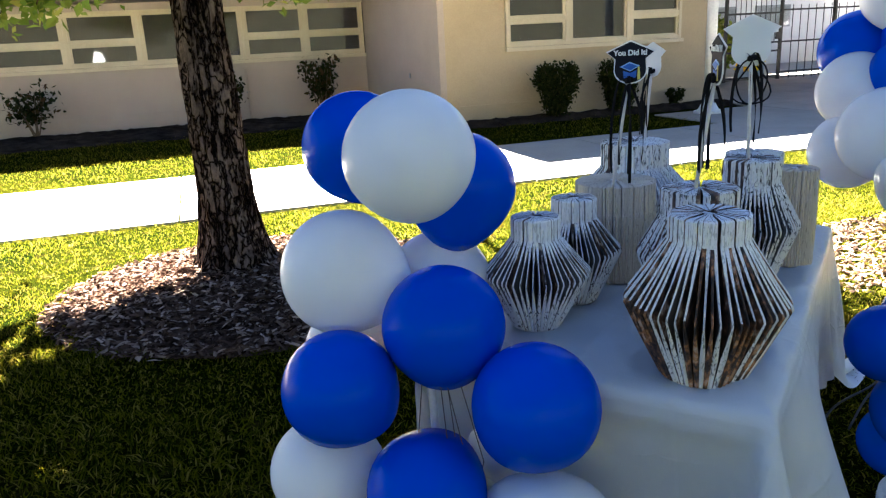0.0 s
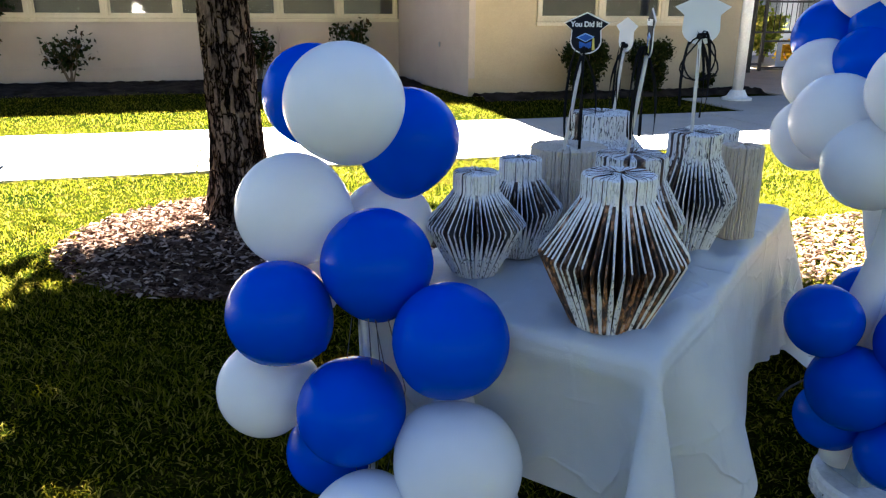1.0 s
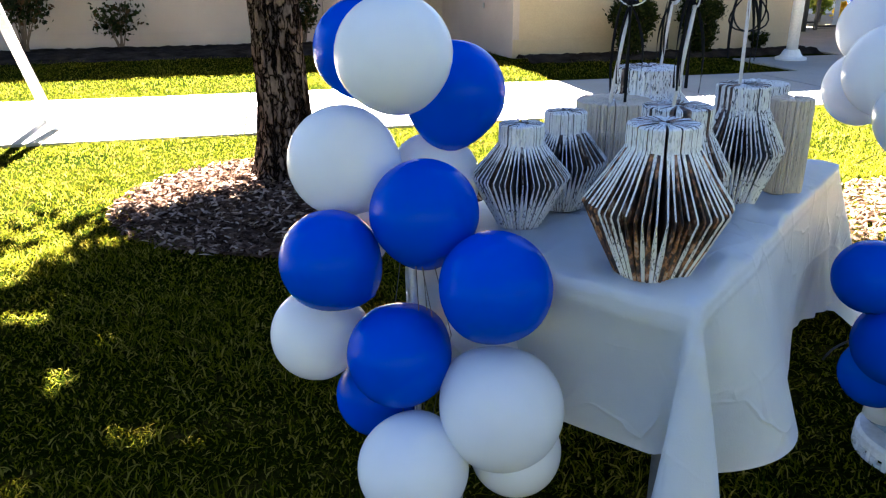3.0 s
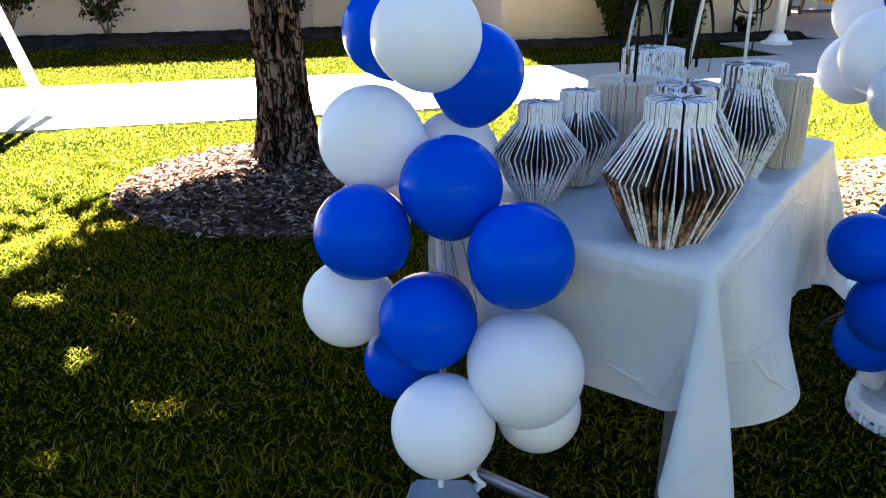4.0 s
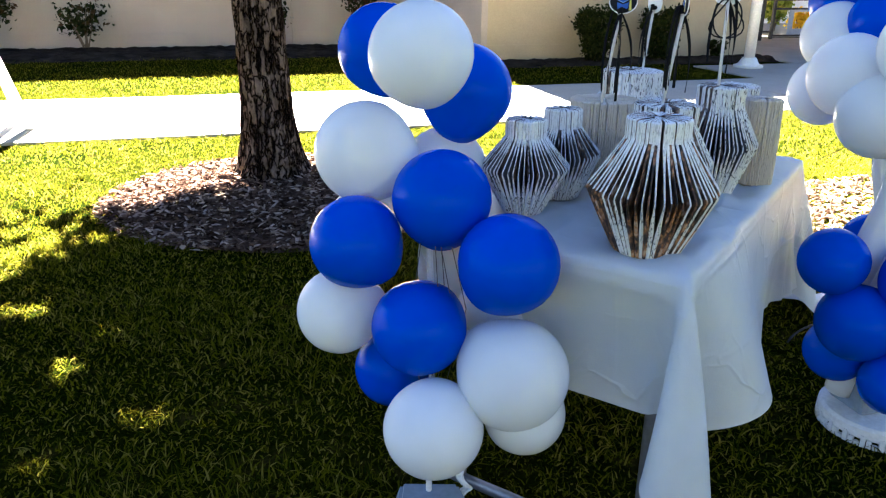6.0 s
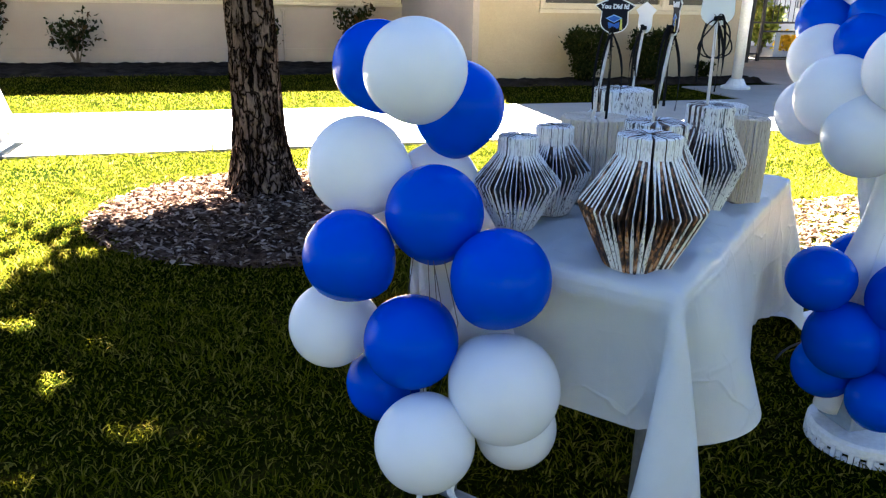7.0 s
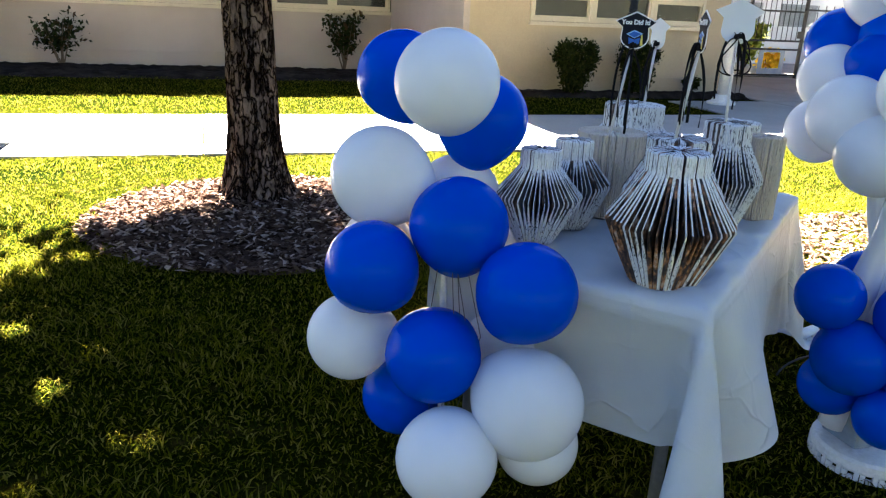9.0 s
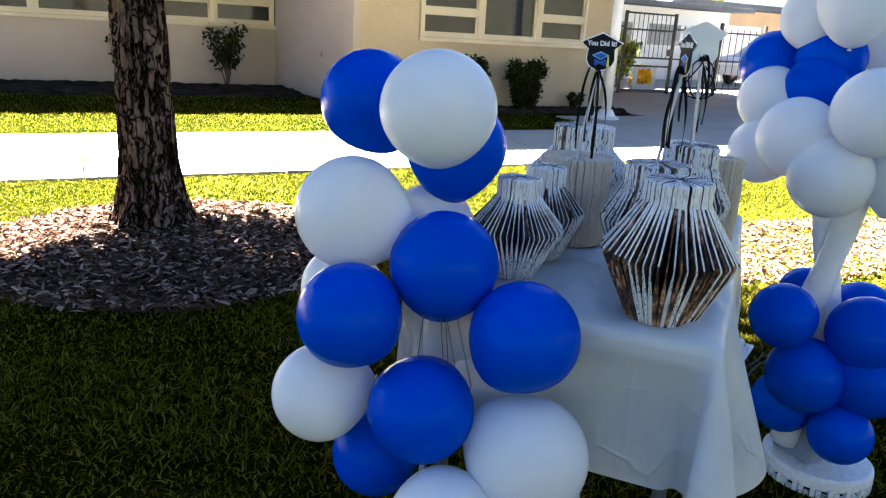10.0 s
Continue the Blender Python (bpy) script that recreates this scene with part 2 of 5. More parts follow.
def cloth_material():
    m, nt, b = material("white_tablecloth", 0.36)
    v = coords(nt, "UV")
    f1, f2 = noise_fac(nt, v, 5.0, 3), noise_fac(nt, v, 300.0, 2)
    nt.links.new(ramp(nt, f1, [(0.3, (0.63, 0.67, 0.71)), (0.7, (0.73, 0.765, 0.80))]), b.inputs["Base Color"])
    # crumples between flat facets, and the square folds it was packed in
    warp = node(nt, "ShaderNodeTexNoise", Scale=4.0, Detail=3.0)
    nt.links.new(v, warp.inputs["Vector"])
    add = nt.nodes.new("ShaderNodeVectorMath")
    add.operation = "MULTIPLY_ADD"
    add.inputs[1].default_value = (0.16, 0.16, 0.0)
    nt.links.new(warp.outputs["Color"], add.inputs[0])
    nt.links.new(v, add.inputs[2])
    cell = node(nt, "ShaderNodeTexVoronoi", Scale=7.0)
    cell.feature = "DISTANCE_TO_EDGE"
    nt.links.new(add.outputs[0], cell.inputs["Vector"])
    ridge = ramp(nt, cell.outputs["Distance"], [(0.0, (0.7, 0.7, 0.7)), (0.04, (0.3, 0.3, 0.3)), (0.22, (0, 0, 0))])
    ridge = mix(nt, 1.0, ridge, ramp(nt, noise_fac(nt, v, 3.1, 2), [(0.42, (0, 0, 0)), (0.62, (1, 1, 1))]), "MULTIPLY")
    fold = node(nt, "ShaderNodeTexBrick", Scale=1.0)
    fold.offset = 0.0
    fold.inputs["Color1"].default_value = fold.inputs["Color2"].default_value = (0, 0, 0, 1)
    fold.inputs["Mortar"].default_value = (1, 1, 1, 1)
    for key, value in (("Mortar Size", 0.010), ("Mortar Smooth", 1.0), ("Brick Width", 0.31), ("Row Height", 0.17)):
        fold.inputs[key].default_value = value
    nt.links.new(v, fold.inputs["Vector"])
    soft = noise_fac(nt, v, 11.0, 3, 0.55)
    h = mix(nt, 0.35, mix(nt, 0.14, ridge, fold.outputs["Color"], "ADD"), soft)
    bump(nt, b, mix(nt, 0.06, h, f2), 0.8, 0.018)
    t = nt.nodes.new("ShaderNodeBsdfTranslucent")
    t.inputs["Color"].default_value = (0.75, 0.75, 0.74, 1)
    mx = node(nt, "ShaderNodeMixShader", Fac=0.25)
    nt.links.new(b.outputs[0], mx.inputs[1])
    nt.links.new(t.outputs[0], mx.inputs[2])
    # thin plastic film: a little of what stands behind shows through
    film = node(nt, "ShaderNodeMixShader", Fac=0.08)
    nt.links.new(mx.outputs[0], film.inputs[1])
    nt.links.new(nt.nodes.new("ShaderNodeBsdfTransparent").outputs[0], film.inputs[2])
    nt.links.new(film.outputs[0], nt.nodes["Material Output"].inputs["Surface"])
    return m


def page_material(name, white, print_amount, picture=0.0, picture_lo=(0.02, 0.015, 0.012), picture_hi=(0.3, 0.15, 0.06)):
    """Folded book pages: pale paper with broken dark lines of print, some pages all picture."""
    m, nt, b = material(name, 0.7)
    info = nt.nodes.new("ShaderNodeObjectInfo")
    tc = nt.nodes.new("ShaderNodeTexCoord")
    shift = nt.nodes.new("ShaderNodeVectorMath")
    shift.operation = "MULTIPLY_ADD"
    shift.inputs[1].default_value = (17.0, 9.0, 13.0)
    nt.links.new(info.outputs["Random"], shift.inputs[0])
    nt.links.new(tc.outputs["Object"], shift.inputs[2])
    def mapped(s):
        mp = nt.nodes.new("ShaderNodeMapping")
        mp.inputs["Scale"].default_value = s
        nt.links.new(shift.outputs[0], mp.inputs["Vector"])
        return mp.outputs["Vector"]
    lines = noise_fac(nt, mapped((150, 150, 28)), 2.2, 2, 0.6)
    blocks = noise_fac(nt, mapped((14, 8, 14)), 1.0, 1)
    ink = ramp(nt, lines, [(0.55, (0, 0, 0)), (0.60, (1, 1, 1))])
    area = ramp(nt, blocks, [(0.38, (0, 0, 0)), (0.48, (1, 1, 1))])
    fac = mix(nt, 1.0, ink, area, "MULTIPLY")
    fac = mix(nt, 1.0, fac, (print_amount,) * 3, "MULTIPLY")
    paper = mix(nt, noise_fac(nt, mapped((20, 20, 20)), 1.0, 2), tuple(c * 0.86 for c in white), white)
    c = mix(nt, fac, paper, (0.03, 0.03, 0.035))
    if picture:
        pic = ramp(nt, noise_fac(nt, mapped((30, 30, 22)), 1.6, 4, 0.65), [(0.40, picture_lo), (0.49, (0.08, 0.045, 0.028)), (0.56, picture_hi), (0.68, (0.55, 0.44, 0.34))])
        gate = nt.nodes.new("ShaderNodeMath")
        gate.operation = "LESS_THAN"
        gate.inputs[1].default_value = picture
        nt.links.new(info.outputs["Random"], gate.inputs[0])
        c = mix(nt, gate.outputs[0], c, pic)
    nt.links.new(c, b.inputs["Base Color"])
    bump(nt, b, lines, 0.1, 0.001)
    return m


def glass_material():
    m, nt, b = material("window_glass", 0.04)
    b.inputs["Base Color"].default_value = (0.9, 0.92, 0.92, 1)
    b.inputs["Transmission Weight"].default_value = 1.0
    b.inputs["IOR"].default_value = 1.45
    return m


BARK, CLOTH, GLASS = bark_material(), cloth_material(), glass_material()
PAGE_PLAIN = page_material("printed_pages", (0.80, 0.80, 0.79), 0.95)
PAGE_EDGE = page_material("page_edges", (0.84, 0.84, 0.83), 0.4)
PAGE_EDGE_MIX = page_material("mixed_page_edges", (0.84, 0.84, 0.83), 0.4, 0.26, (0.012, 0.009, 0.007), (0.30, 0.13, 0.05))
PAGE_EDGE_GREY = page_material("printed_page_edges", (0.82, 0.82, 0.82), 0.6, 0.22, (0.02, 0.02, 0.02), (0.30, 0.30, 0.30))
PAGE_PICTURE = page_material("picture_pages", (0.80, 0.80, 0.79), 0.8, 0.58, (0.012, 0.009, 0.007), (0.36, 0.16, 0.05))
PAGE_DARK = page_material("dark_printed_pages", (0.74, 0.74, 0.73), 1.0, 0.2, (0.015, 0.015, 0.018), (0.10, 0.06, 0.05))
# side sheets: print and pictures, darkened further with the shade between pages
PAGE_FACE = page_material("gap_shaded_print_pages", (0.11, 0.11, 0.11), 1.0, 0.35, (0.012, 0.012, 0.014), (0.12, 0.07, 0.04))
PAGE_PICTURE_FACE = page_material("gap_shaded_picture_pages", (0.10, 0.08, 0.065), 1.0, 0.8, (0.006, 0.005, 0.005), (0.16, 0.07, 0.03))
PAGE_CREAM = page_material("cream_pages", (0.60, 0.53, 0.43), 0.3)

# ---- building helpers ----
def link(name, bm, mat, parent=None, label="", smooth=False):
    me = bpy.data.meshes.new(name)
    bm.to_mesh(me)
    bm.free()
    if smooth:
        me.polygons.foreach_set("use_smooth", [True] * len(me.polygons))
    if mat:
        me.materials.append(mat)
    ob = new(name, me)
    if parent:
        ob.parent = parent
    if label:
        ob["label"] = label
    return ob


def part(name, bm, mat, parent, label="", smooth=False):
    return link(name, bm, mat, parent, label, smooth)


def raw(name, verts, faces, mat, parent=None, label="", smooth=False):
    me = bpy.data.meshes.new(name)
    me.from_pydata(verts, [], faces)
    if smooth:
        me.polygons.foreach_set("use_smooth", [True] * len(me.polygons))
    me.materials.append(mat)
    ob = new(name, me)
    if parent:
        ob.parent = parent
    if label:
        ob["label"] = label
    return ob


def thing(name, label, category, at=(0, 0, 0), group="", kind="", turn=0.0):
    ob = new(name)
    ob.empty_display_size = 0.1
    ob.matrix_basis = pose(*at, 0, 0, turn)
    return tagged(ob, label, category, group, kind)


def box(lo, hi, bevel=0.0, bm=None):
    bm = bm or bmesh.new()
    lo, hi = Vector(lo), Vector(hi)
    r = bmesh.ops.create_cube(bm, size=1.0, matrix=Matrix.LocRotScale((lo + hi) / 2, None, hi - lo))
    if bevel:
        edges = {e for v in r["verts"] for e in v.link_edges}
        bmesh.ops.bevel(bm, geom=list(edges), offset=bevel, segments=2, affect="EDGES", profile=0.6)
    return bm


def tube(points, radii, sides=8, bm=None, caps=True):
    """A round bar along points, with a radius at each."""
    bm = bm or bmesh.new()
    pts = [Vector(p) for p in points]
    radii = [radii] * len(pts) if isinstance(radii, (int, float)) else radii
    rings = []
    for k, p in enumerate(pts):
        d = (pts[min(k + 1, len(pts) - 1)] - pts[max(k - 1, 0)]).normalized()
        a = d.cross(Vector((0.31, 0.95, 0.05))).normalized()
        if k and a.dot(last) < 0:
            a = -a
        last = a
        b = d.cross(a)
        rings.append([bm.verts.new(p + radii[k] * (math.cos(q) * a + math.sin(q) * b)) for q in np.linspace(0, math.tau, sides, endpoint=False)])
    for r0, r1 in zip(rings, rings[1:]):
        for k in range(sides):
            bm.faces.new((r0[k], r0[(k + 1) % sides], r1[(k + 1) % sides], r1[k]))
    if caps:
        bm.faces.new(rings[0][::-1])
        bm.faces.new(rings[-1])
    return bm


def lathe(profile, sides=32, bm=None):
    """A turned form from (radius, height) pairs."""
    bm = bm or bmesh.new()
    rings = [[bm.verts.new((r * math.cos(q), r * math.sin(q), z)) for q in np.linspace(0, math.tau, sides, endpoint=False)] for r, z in profile]
    for r0, r1 in zip(rings, rings[1:]):
        for k in range(sides):
            bm.faces.new((r0[k], r0[(k + 1) % sides], r1[(k + 1) % sides], r1[k]))
    bm.faces.new(rings[0][::-1])
    bm.faces.new(rings[-1])
    return bm


def scatter_leaves(centres, spread, each, size, seed, keep=None, aspect=0.55):
    """Vertices and faces of many small leaves in clumps; each leaf is a folded diamond of two triangles."""
    rng = np.random.default_rng(seed)
    c = np.repeat(np.asarray(centres, float), each, axis=0)
    p = c + rng.normal(size=c.shape) * np.asarray(spread)
    if keep is not None:
        p = p[keep(p)]
    n = len(p)
    a = rng.normal(size=(n, 3)); a /= np.linalg.norm(a, axis=1)[:, None]
    b = np.cross(a, rng.normal(size=(n, 3))); b /= np.linalg.norm(b, axis=1)[:, None]
    s = (size * rng.uniform(0.6, 1.3, n))[:, None]
    nrm = np.cross(a, b)
    v = np.stack([p - a * s, p + b * s * aspect + nrm * s * 0.15, p + a * s, p - b * s * aspect + nrm * s * 0.15], 1).reshape(-1, 3)
    k = np.arange(n)[:, None] * 4
    f = np.concatenate([k + np.array([[0, 1, 2]]), k + np.array([[0, 2, 3]])])
    return v.tolist(), f.tolist()

# ---- ground ----
bm = bmesh.new()
bmesh.ops.create_grid(bm, x_segments=8, y_segments=8, size=300)
tagged(link("ground", bm, LAWN), "patchy green lawn with dry yellow spots", "lawn", kind="structure")


def slab(name, lo, hi, mat, label, category, bevel=0.0):
    return tagged(link(name, box(lo, hi, bevel), mat), label, category, kind="structure")


PATH_NEAR, PATH_FAR = 6.70, 8.91
pavement = thing("pavement", "pale concrete footpath of square cast panels crossing the lawn", "footpath", kind="structure")
for k in range(-12, 16):
    part("panel", box((k * 1.52 + 0.006, PATH_NEAR, -0.08), ((k + 1) * 1.52 - 0.006, PATH_FAR, 0.02 + 0.002 * (k % 3)), 0.006), CONCRETE, pavement)
walkway = thing("pavement_2", "pale concrete walkway of cast panels leading to the gate", "footpath", kind="structure")
for i in range(6):
    for j in range(4):
        x0, y0 = 3.7 + i * 1.8, PATH_FAR + 0.012 + j * 1.5
        if i == 0 and j > 0:
            continue
        part("panel", box((x0 + 0.005, y0, -0.08), (x0 + 1.795, y0 + 1.49, 0.019 + 0.002 * ((i + j) % 3)), 0.006), CONCRETE, walkway)
yard = slab("pavement_3", (5.52, 15.3, -0.08), (40, 60, 0.012), CONCRETE, "sunlit pale concrete yard behind the gate", "yard")


def soil_bed(name, x0, x1, y0, y1, seed, label):
    rng = np.random.default_rng(seed)
    nx, ny = max(6, int((x1 - x0) * 12)), 14
    verts, faces = [], []
    for j in range(ny + 1):
        for i in range(nx + 1):
            e = min(j, ny - j, 3) / 3
            wob = 0.05 * math.sin(i * 0.9 + seed) + rng.normal() * 0.015 if j == 0 else 0
            verts.append((x0 + (x1 - x0) * i / nx, y0 + (y1 - y0) * j / ny + wob, 0.004 + e * (0.045 + rng.uniform(0, 0.035))))
    for j in range(ny):
        for i in range(nx):
            a = j * (nx + 1) + i
            faces.append((a, a + 1, a + nx + 2, a + nx + 1))
    return tagged(raw(name, verts, faces, SOIL), label, "soil bed", kind="structure")


soil_bed("planting_bed", -12, 0.37, 12.75, 14.88, 3, "dark bare soil bed along the left wing's wall")
soil_bed("planting_bed_2", 0.75, 5.45, 10.75, 11.44, 5, "dark bare soil bed along the cream wall")

# ---- school building ----
WALL_L, WALL_R, SILL, HEAD, EAVE = 14.9, 11.46, 1.04, 2.0, 2.12
X_IN, X_OUT, X_END, X_FAR = 0.38, 0.70, 5.40, -12.0


def wall_piece(name, lo, hi, mat, label):
    return tagged(link(name, box(lo, hi), mat), label, "wall", kind="structure")


PALE = "pale stucco wall of the school's recessed wing, shaded by its eave"
CREAM = "cream stucco wall of the school's front wing, shaded by its eave"
wall_piece("wall_north_lower", (X_FAR, WALL_L, -0.1), (X_IN, WALL_L + 0.2, SILL), STUCCO_PALE, PALE)
wall_piece("wall_north_upper", (X_FAR, WALL_L, HEAD), (X_IN, WALL_L + 0.2, EAVE), STUCCO_PALE, PALE)
wall_piece("wall_front_lower", (X_OUT + 0.1, WALL_R, -0.1), (X_END, WALL_R + 0.2, SILL), STUCCO, CREAM)
wall_piece("wall_front_upper", (X_OUT + 0.1, WALL_R, HEAD), (X_END, WALL_R + 0.2, EAVE), STUCCO, CREAM)
wall_piece("wall_front_pier", (X_OUT + 0.1, WALL_R, SILL), (1.76, WALL_R + 0.2, HEAD), STUCCO, CREAM)
wall_piece("wall_front_pier_2", (4.87, WALL_R, SILL), (X_END, WALL_R + 0.2, HEAD), STUCCO, CREAM)
wall_piece("wall_east", (X_END - 0.2, WALL_R + 0.2, -0.1), (X_END, 22, EAVE), STUCCO, "cream stucco end wall of the school")
# the side wall of the recess stands a little askew
side = raw("wall_recess", [(X_OUT, WALL_R, -0.1), (X_OUT + 0.1, WALL_R, -0.1), (X_IN + 0.2, WALL_L, -0.1), (X_IN, WALL_L, -0.1),
                           (X_OUT, WALL_R, EAVE), (X_OUT + 0.1, WALL_R, EAVE), (X_IN + 0.2, WALL_L, EAVE), (X_IN, WALL_L, EAVE)],
           [(0, 3, 2, 1), (4, 5, 6, 7), (0, 1, 5, 4), (1, 2, 6, 5), (2, 3, 7, 6), (3, 0, 4, 7)], STUCCO_PALE)
tagged(side, "pale stucco side wall of the recess, bright with reflected light", "wall", kind="structure")
# shallow ledge at the foot of the walls, cast proud
slab("plinth", (X_FAR, WALL_L - 0.012, -0.1), (X_IN - 0.02, WALL_L, 0.27), STUCCO_PALE, "low plinth course at the foot of the pale wall", "plinth", 0.004)
slab("plinth_2", (X_OUT, WALL_R - 0.012, -0.1), (X_END, WALL_R, 0.27), STUCCO, "low plinth course at the foot of the cream wall", "plinth", 0.004)
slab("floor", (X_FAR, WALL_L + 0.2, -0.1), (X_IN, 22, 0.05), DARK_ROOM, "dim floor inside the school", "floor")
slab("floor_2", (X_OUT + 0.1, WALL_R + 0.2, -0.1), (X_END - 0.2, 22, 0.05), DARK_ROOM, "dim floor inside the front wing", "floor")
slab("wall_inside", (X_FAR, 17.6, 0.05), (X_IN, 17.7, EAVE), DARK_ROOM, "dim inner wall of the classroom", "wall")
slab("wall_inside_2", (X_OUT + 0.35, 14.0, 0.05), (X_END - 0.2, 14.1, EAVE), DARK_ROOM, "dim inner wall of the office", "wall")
slab("wall_west", (X_FAR - 0.2, WALL_L, -0.1), (X_FAR, 22, EAVE), STUCCO_PALE, "pale stucco end wall", "wall")


def roof(name, x0, x1, y0, y1, z0):
    r = thing(name, "low flat roof with a dark brown eave overhanging the wall", "roof", kind="structure")
    part("soffit", box((x0, y0, z0), (x1, y1, z0 + 0.06)), SOFFIT, r)
    part("fascia", box((x0 - 0.01, y0 - 0.03, z0 - 0.02), (x1 + 0.01, y0, z0 + 0.2), 0.005), SOFFIT, r)
    part("roofing", box((x0, y0 + 0.005, z0 + 0.06), (x1, y1, z0 + 0.18)), ROOFING, r)


roof("roof", X_FAR - 0.6, 0.02, WALL_L - 0.98, 22.5, EAVE)
roof("roof_2", 0.04, X_END + 0.05, WALL_R - 0.7, 22.5, EAVE + 0.003)
# unseen canopy, its depth stretched to throw shade over the yard
roof("shade_roof", X_END - 0.3, 11.6, 11.25, 18.9, EAVE + 0.3)
slab("eave_beam", (4.33, 10.02, EAVE + 0.19), (4.45, 10.74, EAVE + 0.28), SOFFIT, "short brown beam from post to eave", "beam")
slab("wall_between", (X_IN, WALL_L + 0.2, -0.1), (X_IN + 0.2, 22, EAVE), DARK_ROOM, "inner wall between the two wings", "wall")
slab("wall_south", (X_FAR, 21.8, -0.1), (X_IN, 22, EAVE), STUCCO_PALE, "pale rear wall of the school", "wall")
slab("wall_south_2", (X_IN + 0.2, 21.8, -0.1), (X_END - 0.2, 22, EAVE), STUCCO, "cream rear wall of the front wing", "wall")


def window(index, x0, x1, y, split, blinds, label):
    """One bay: frame bars, panes, and the blind behind."""
    w = thing("window_%d" % index, label, "window", (x0, y, SILL), kind="structure")
    W, H, t = x1 - x0, HEAD - SILL, 0.055
    f = part("window_frame", box((0, -0.03, 0.05), (t, 0.07, H), 0.004), TRIM_PAINT, w)
    part("window_frame", box((W - t, -0.03, 0.05), (W, 0.07, H), 0.004), TRIM_PAINT, w)
    part("window_frame", box((t, -0.028, 0.05), (W - t, 0.07, 0.05 + t), 0.004), TRIM_PAINT, w)
    part("window_frame", box((t, -0.028, H - t), (W - t, 0.07, H), 0.004), TRIM_PAINT, w)
    part("window_sill", box((-0.02, -0.07, -0.01), (W + 0.02, 0.06, 0.047), 0.006), TRIM_PAINT, w)
    zs = [(0.05 + t, H - t)]
    if split:
        mid = 0.41
        part("window_frame", box((t, -0.026, mid), (W - t, 0.068, mid + 0.07), 0.004), TRIM_PAINT, w)
        zs = [(0.05 + t, mid), (mid + 0.07, H - t)]
    for k, (z0, z1) in enumerate(zs):
        # sash bars, set in a little
        for lo, hi in (((t, 0.0, z0), (t + 0.03, 0.04, z1)), ((W - t - 0.03, 0.0, z0), (W - t, 0.04, z1)), ((t + 0.03, 0.002, z0), (W - t - 0.03, 0.04, z0 + 0.03)), ((t + 0.03, 0.002, z1 - 0.03), (W - t - 0.03, 0.04, z1))):
            part("sash", box(lo, hi, 0.003), TRIM_PAINT, w)
        p = part("pane", box((t + 0.03, 0.016, z0 + 0.03), (W - t - 0.03, 0.022, z1 - 0.03)), GLASS, w, "reflecting window glass")
        p.visible_shadow = False
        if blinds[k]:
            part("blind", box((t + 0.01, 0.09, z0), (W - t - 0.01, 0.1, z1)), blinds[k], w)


bays_l = [(-8.2, -7.05), (-7.05, -5.9), (-5.9, -4.72), (-4.72, -3.55), (-3.55, -1.82), (-1.82, -0.73), (-0.73, 0.36)]
n = 1
for x0, x1 in bays_l:
    tall = x1 - x0 > 1.5
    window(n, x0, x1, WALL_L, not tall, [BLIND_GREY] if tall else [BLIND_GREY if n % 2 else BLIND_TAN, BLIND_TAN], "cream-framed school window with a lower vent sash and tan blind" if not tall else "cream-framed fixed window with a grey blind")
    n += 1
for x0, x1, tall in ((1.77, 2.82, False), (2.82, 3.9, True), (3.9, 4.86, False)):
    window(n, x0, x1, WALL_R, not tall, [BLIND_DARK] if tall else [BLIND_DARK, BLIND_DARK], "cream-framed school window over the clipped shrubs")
    n += 1
slab("wall_north_filler", (X_FAR, WALL_L, SILL), (-8.2, WALL_L + 0.2, HEAD), STUCCO_PALE, PALE, "wall")

# drainpipe and small wall fittings
pipe = thing("drainpipe", "thin painted pipe running down the pale wall", "pipe", (-1.85, WALL_L - 0.03, 0))
part("pipe", tube([(0, 0, 0.02), (0, 0, 0.5), (0, 0, 0.94)], 0.018), STUCCO_PALE, pipe)
part("cap", box((-0.04, -0.02, 0.93), (0.04, 0.02, 0.97), 0.005), STUCCO_PALE, pipe)
part("bracket", box((-0.03, -0.004, 0.5), (0.03, 0.03, 0.53), 0.003), STEEL, pipe)
outlet = thing("wall_outlet", "small metal outlet box on the side wall", "outlet", (0.57, 12.6, 0.72))
part("plate", box((-0.02, -0.03, -0.04), (0.0, 0.03, 0.04), 0.004), STEEL, outlet)

post = thing("canopy_post", "white round steel post on a stepped base", "post", (4.39, 10.06, 0.02))
part("shaft", lathe([(0.075, 0.1), (0.075, 1.3), (0.074, 2.3)], 20), POST_PAINT, post, smooth=True)
part("base", lathe([(0.21, 0.0), (0.21, 0.03), (0.15, 0.05), (0.12, 0.10), (0.10, 0.14)], 24), POST_PAINT, post)

# ---- gate, fence and the yard behind ----
FENCE = 14.3


def bars(parent, name, x0, x1, z0, z1, step, mat, r=0.01, y=FENCE):
    k = 0
    x = x0
    while x <= x1 + 1e-6:
        part(name, tube([(x, y, z0), (x, y, z1)], r, 6), mat, parent)
        x += step


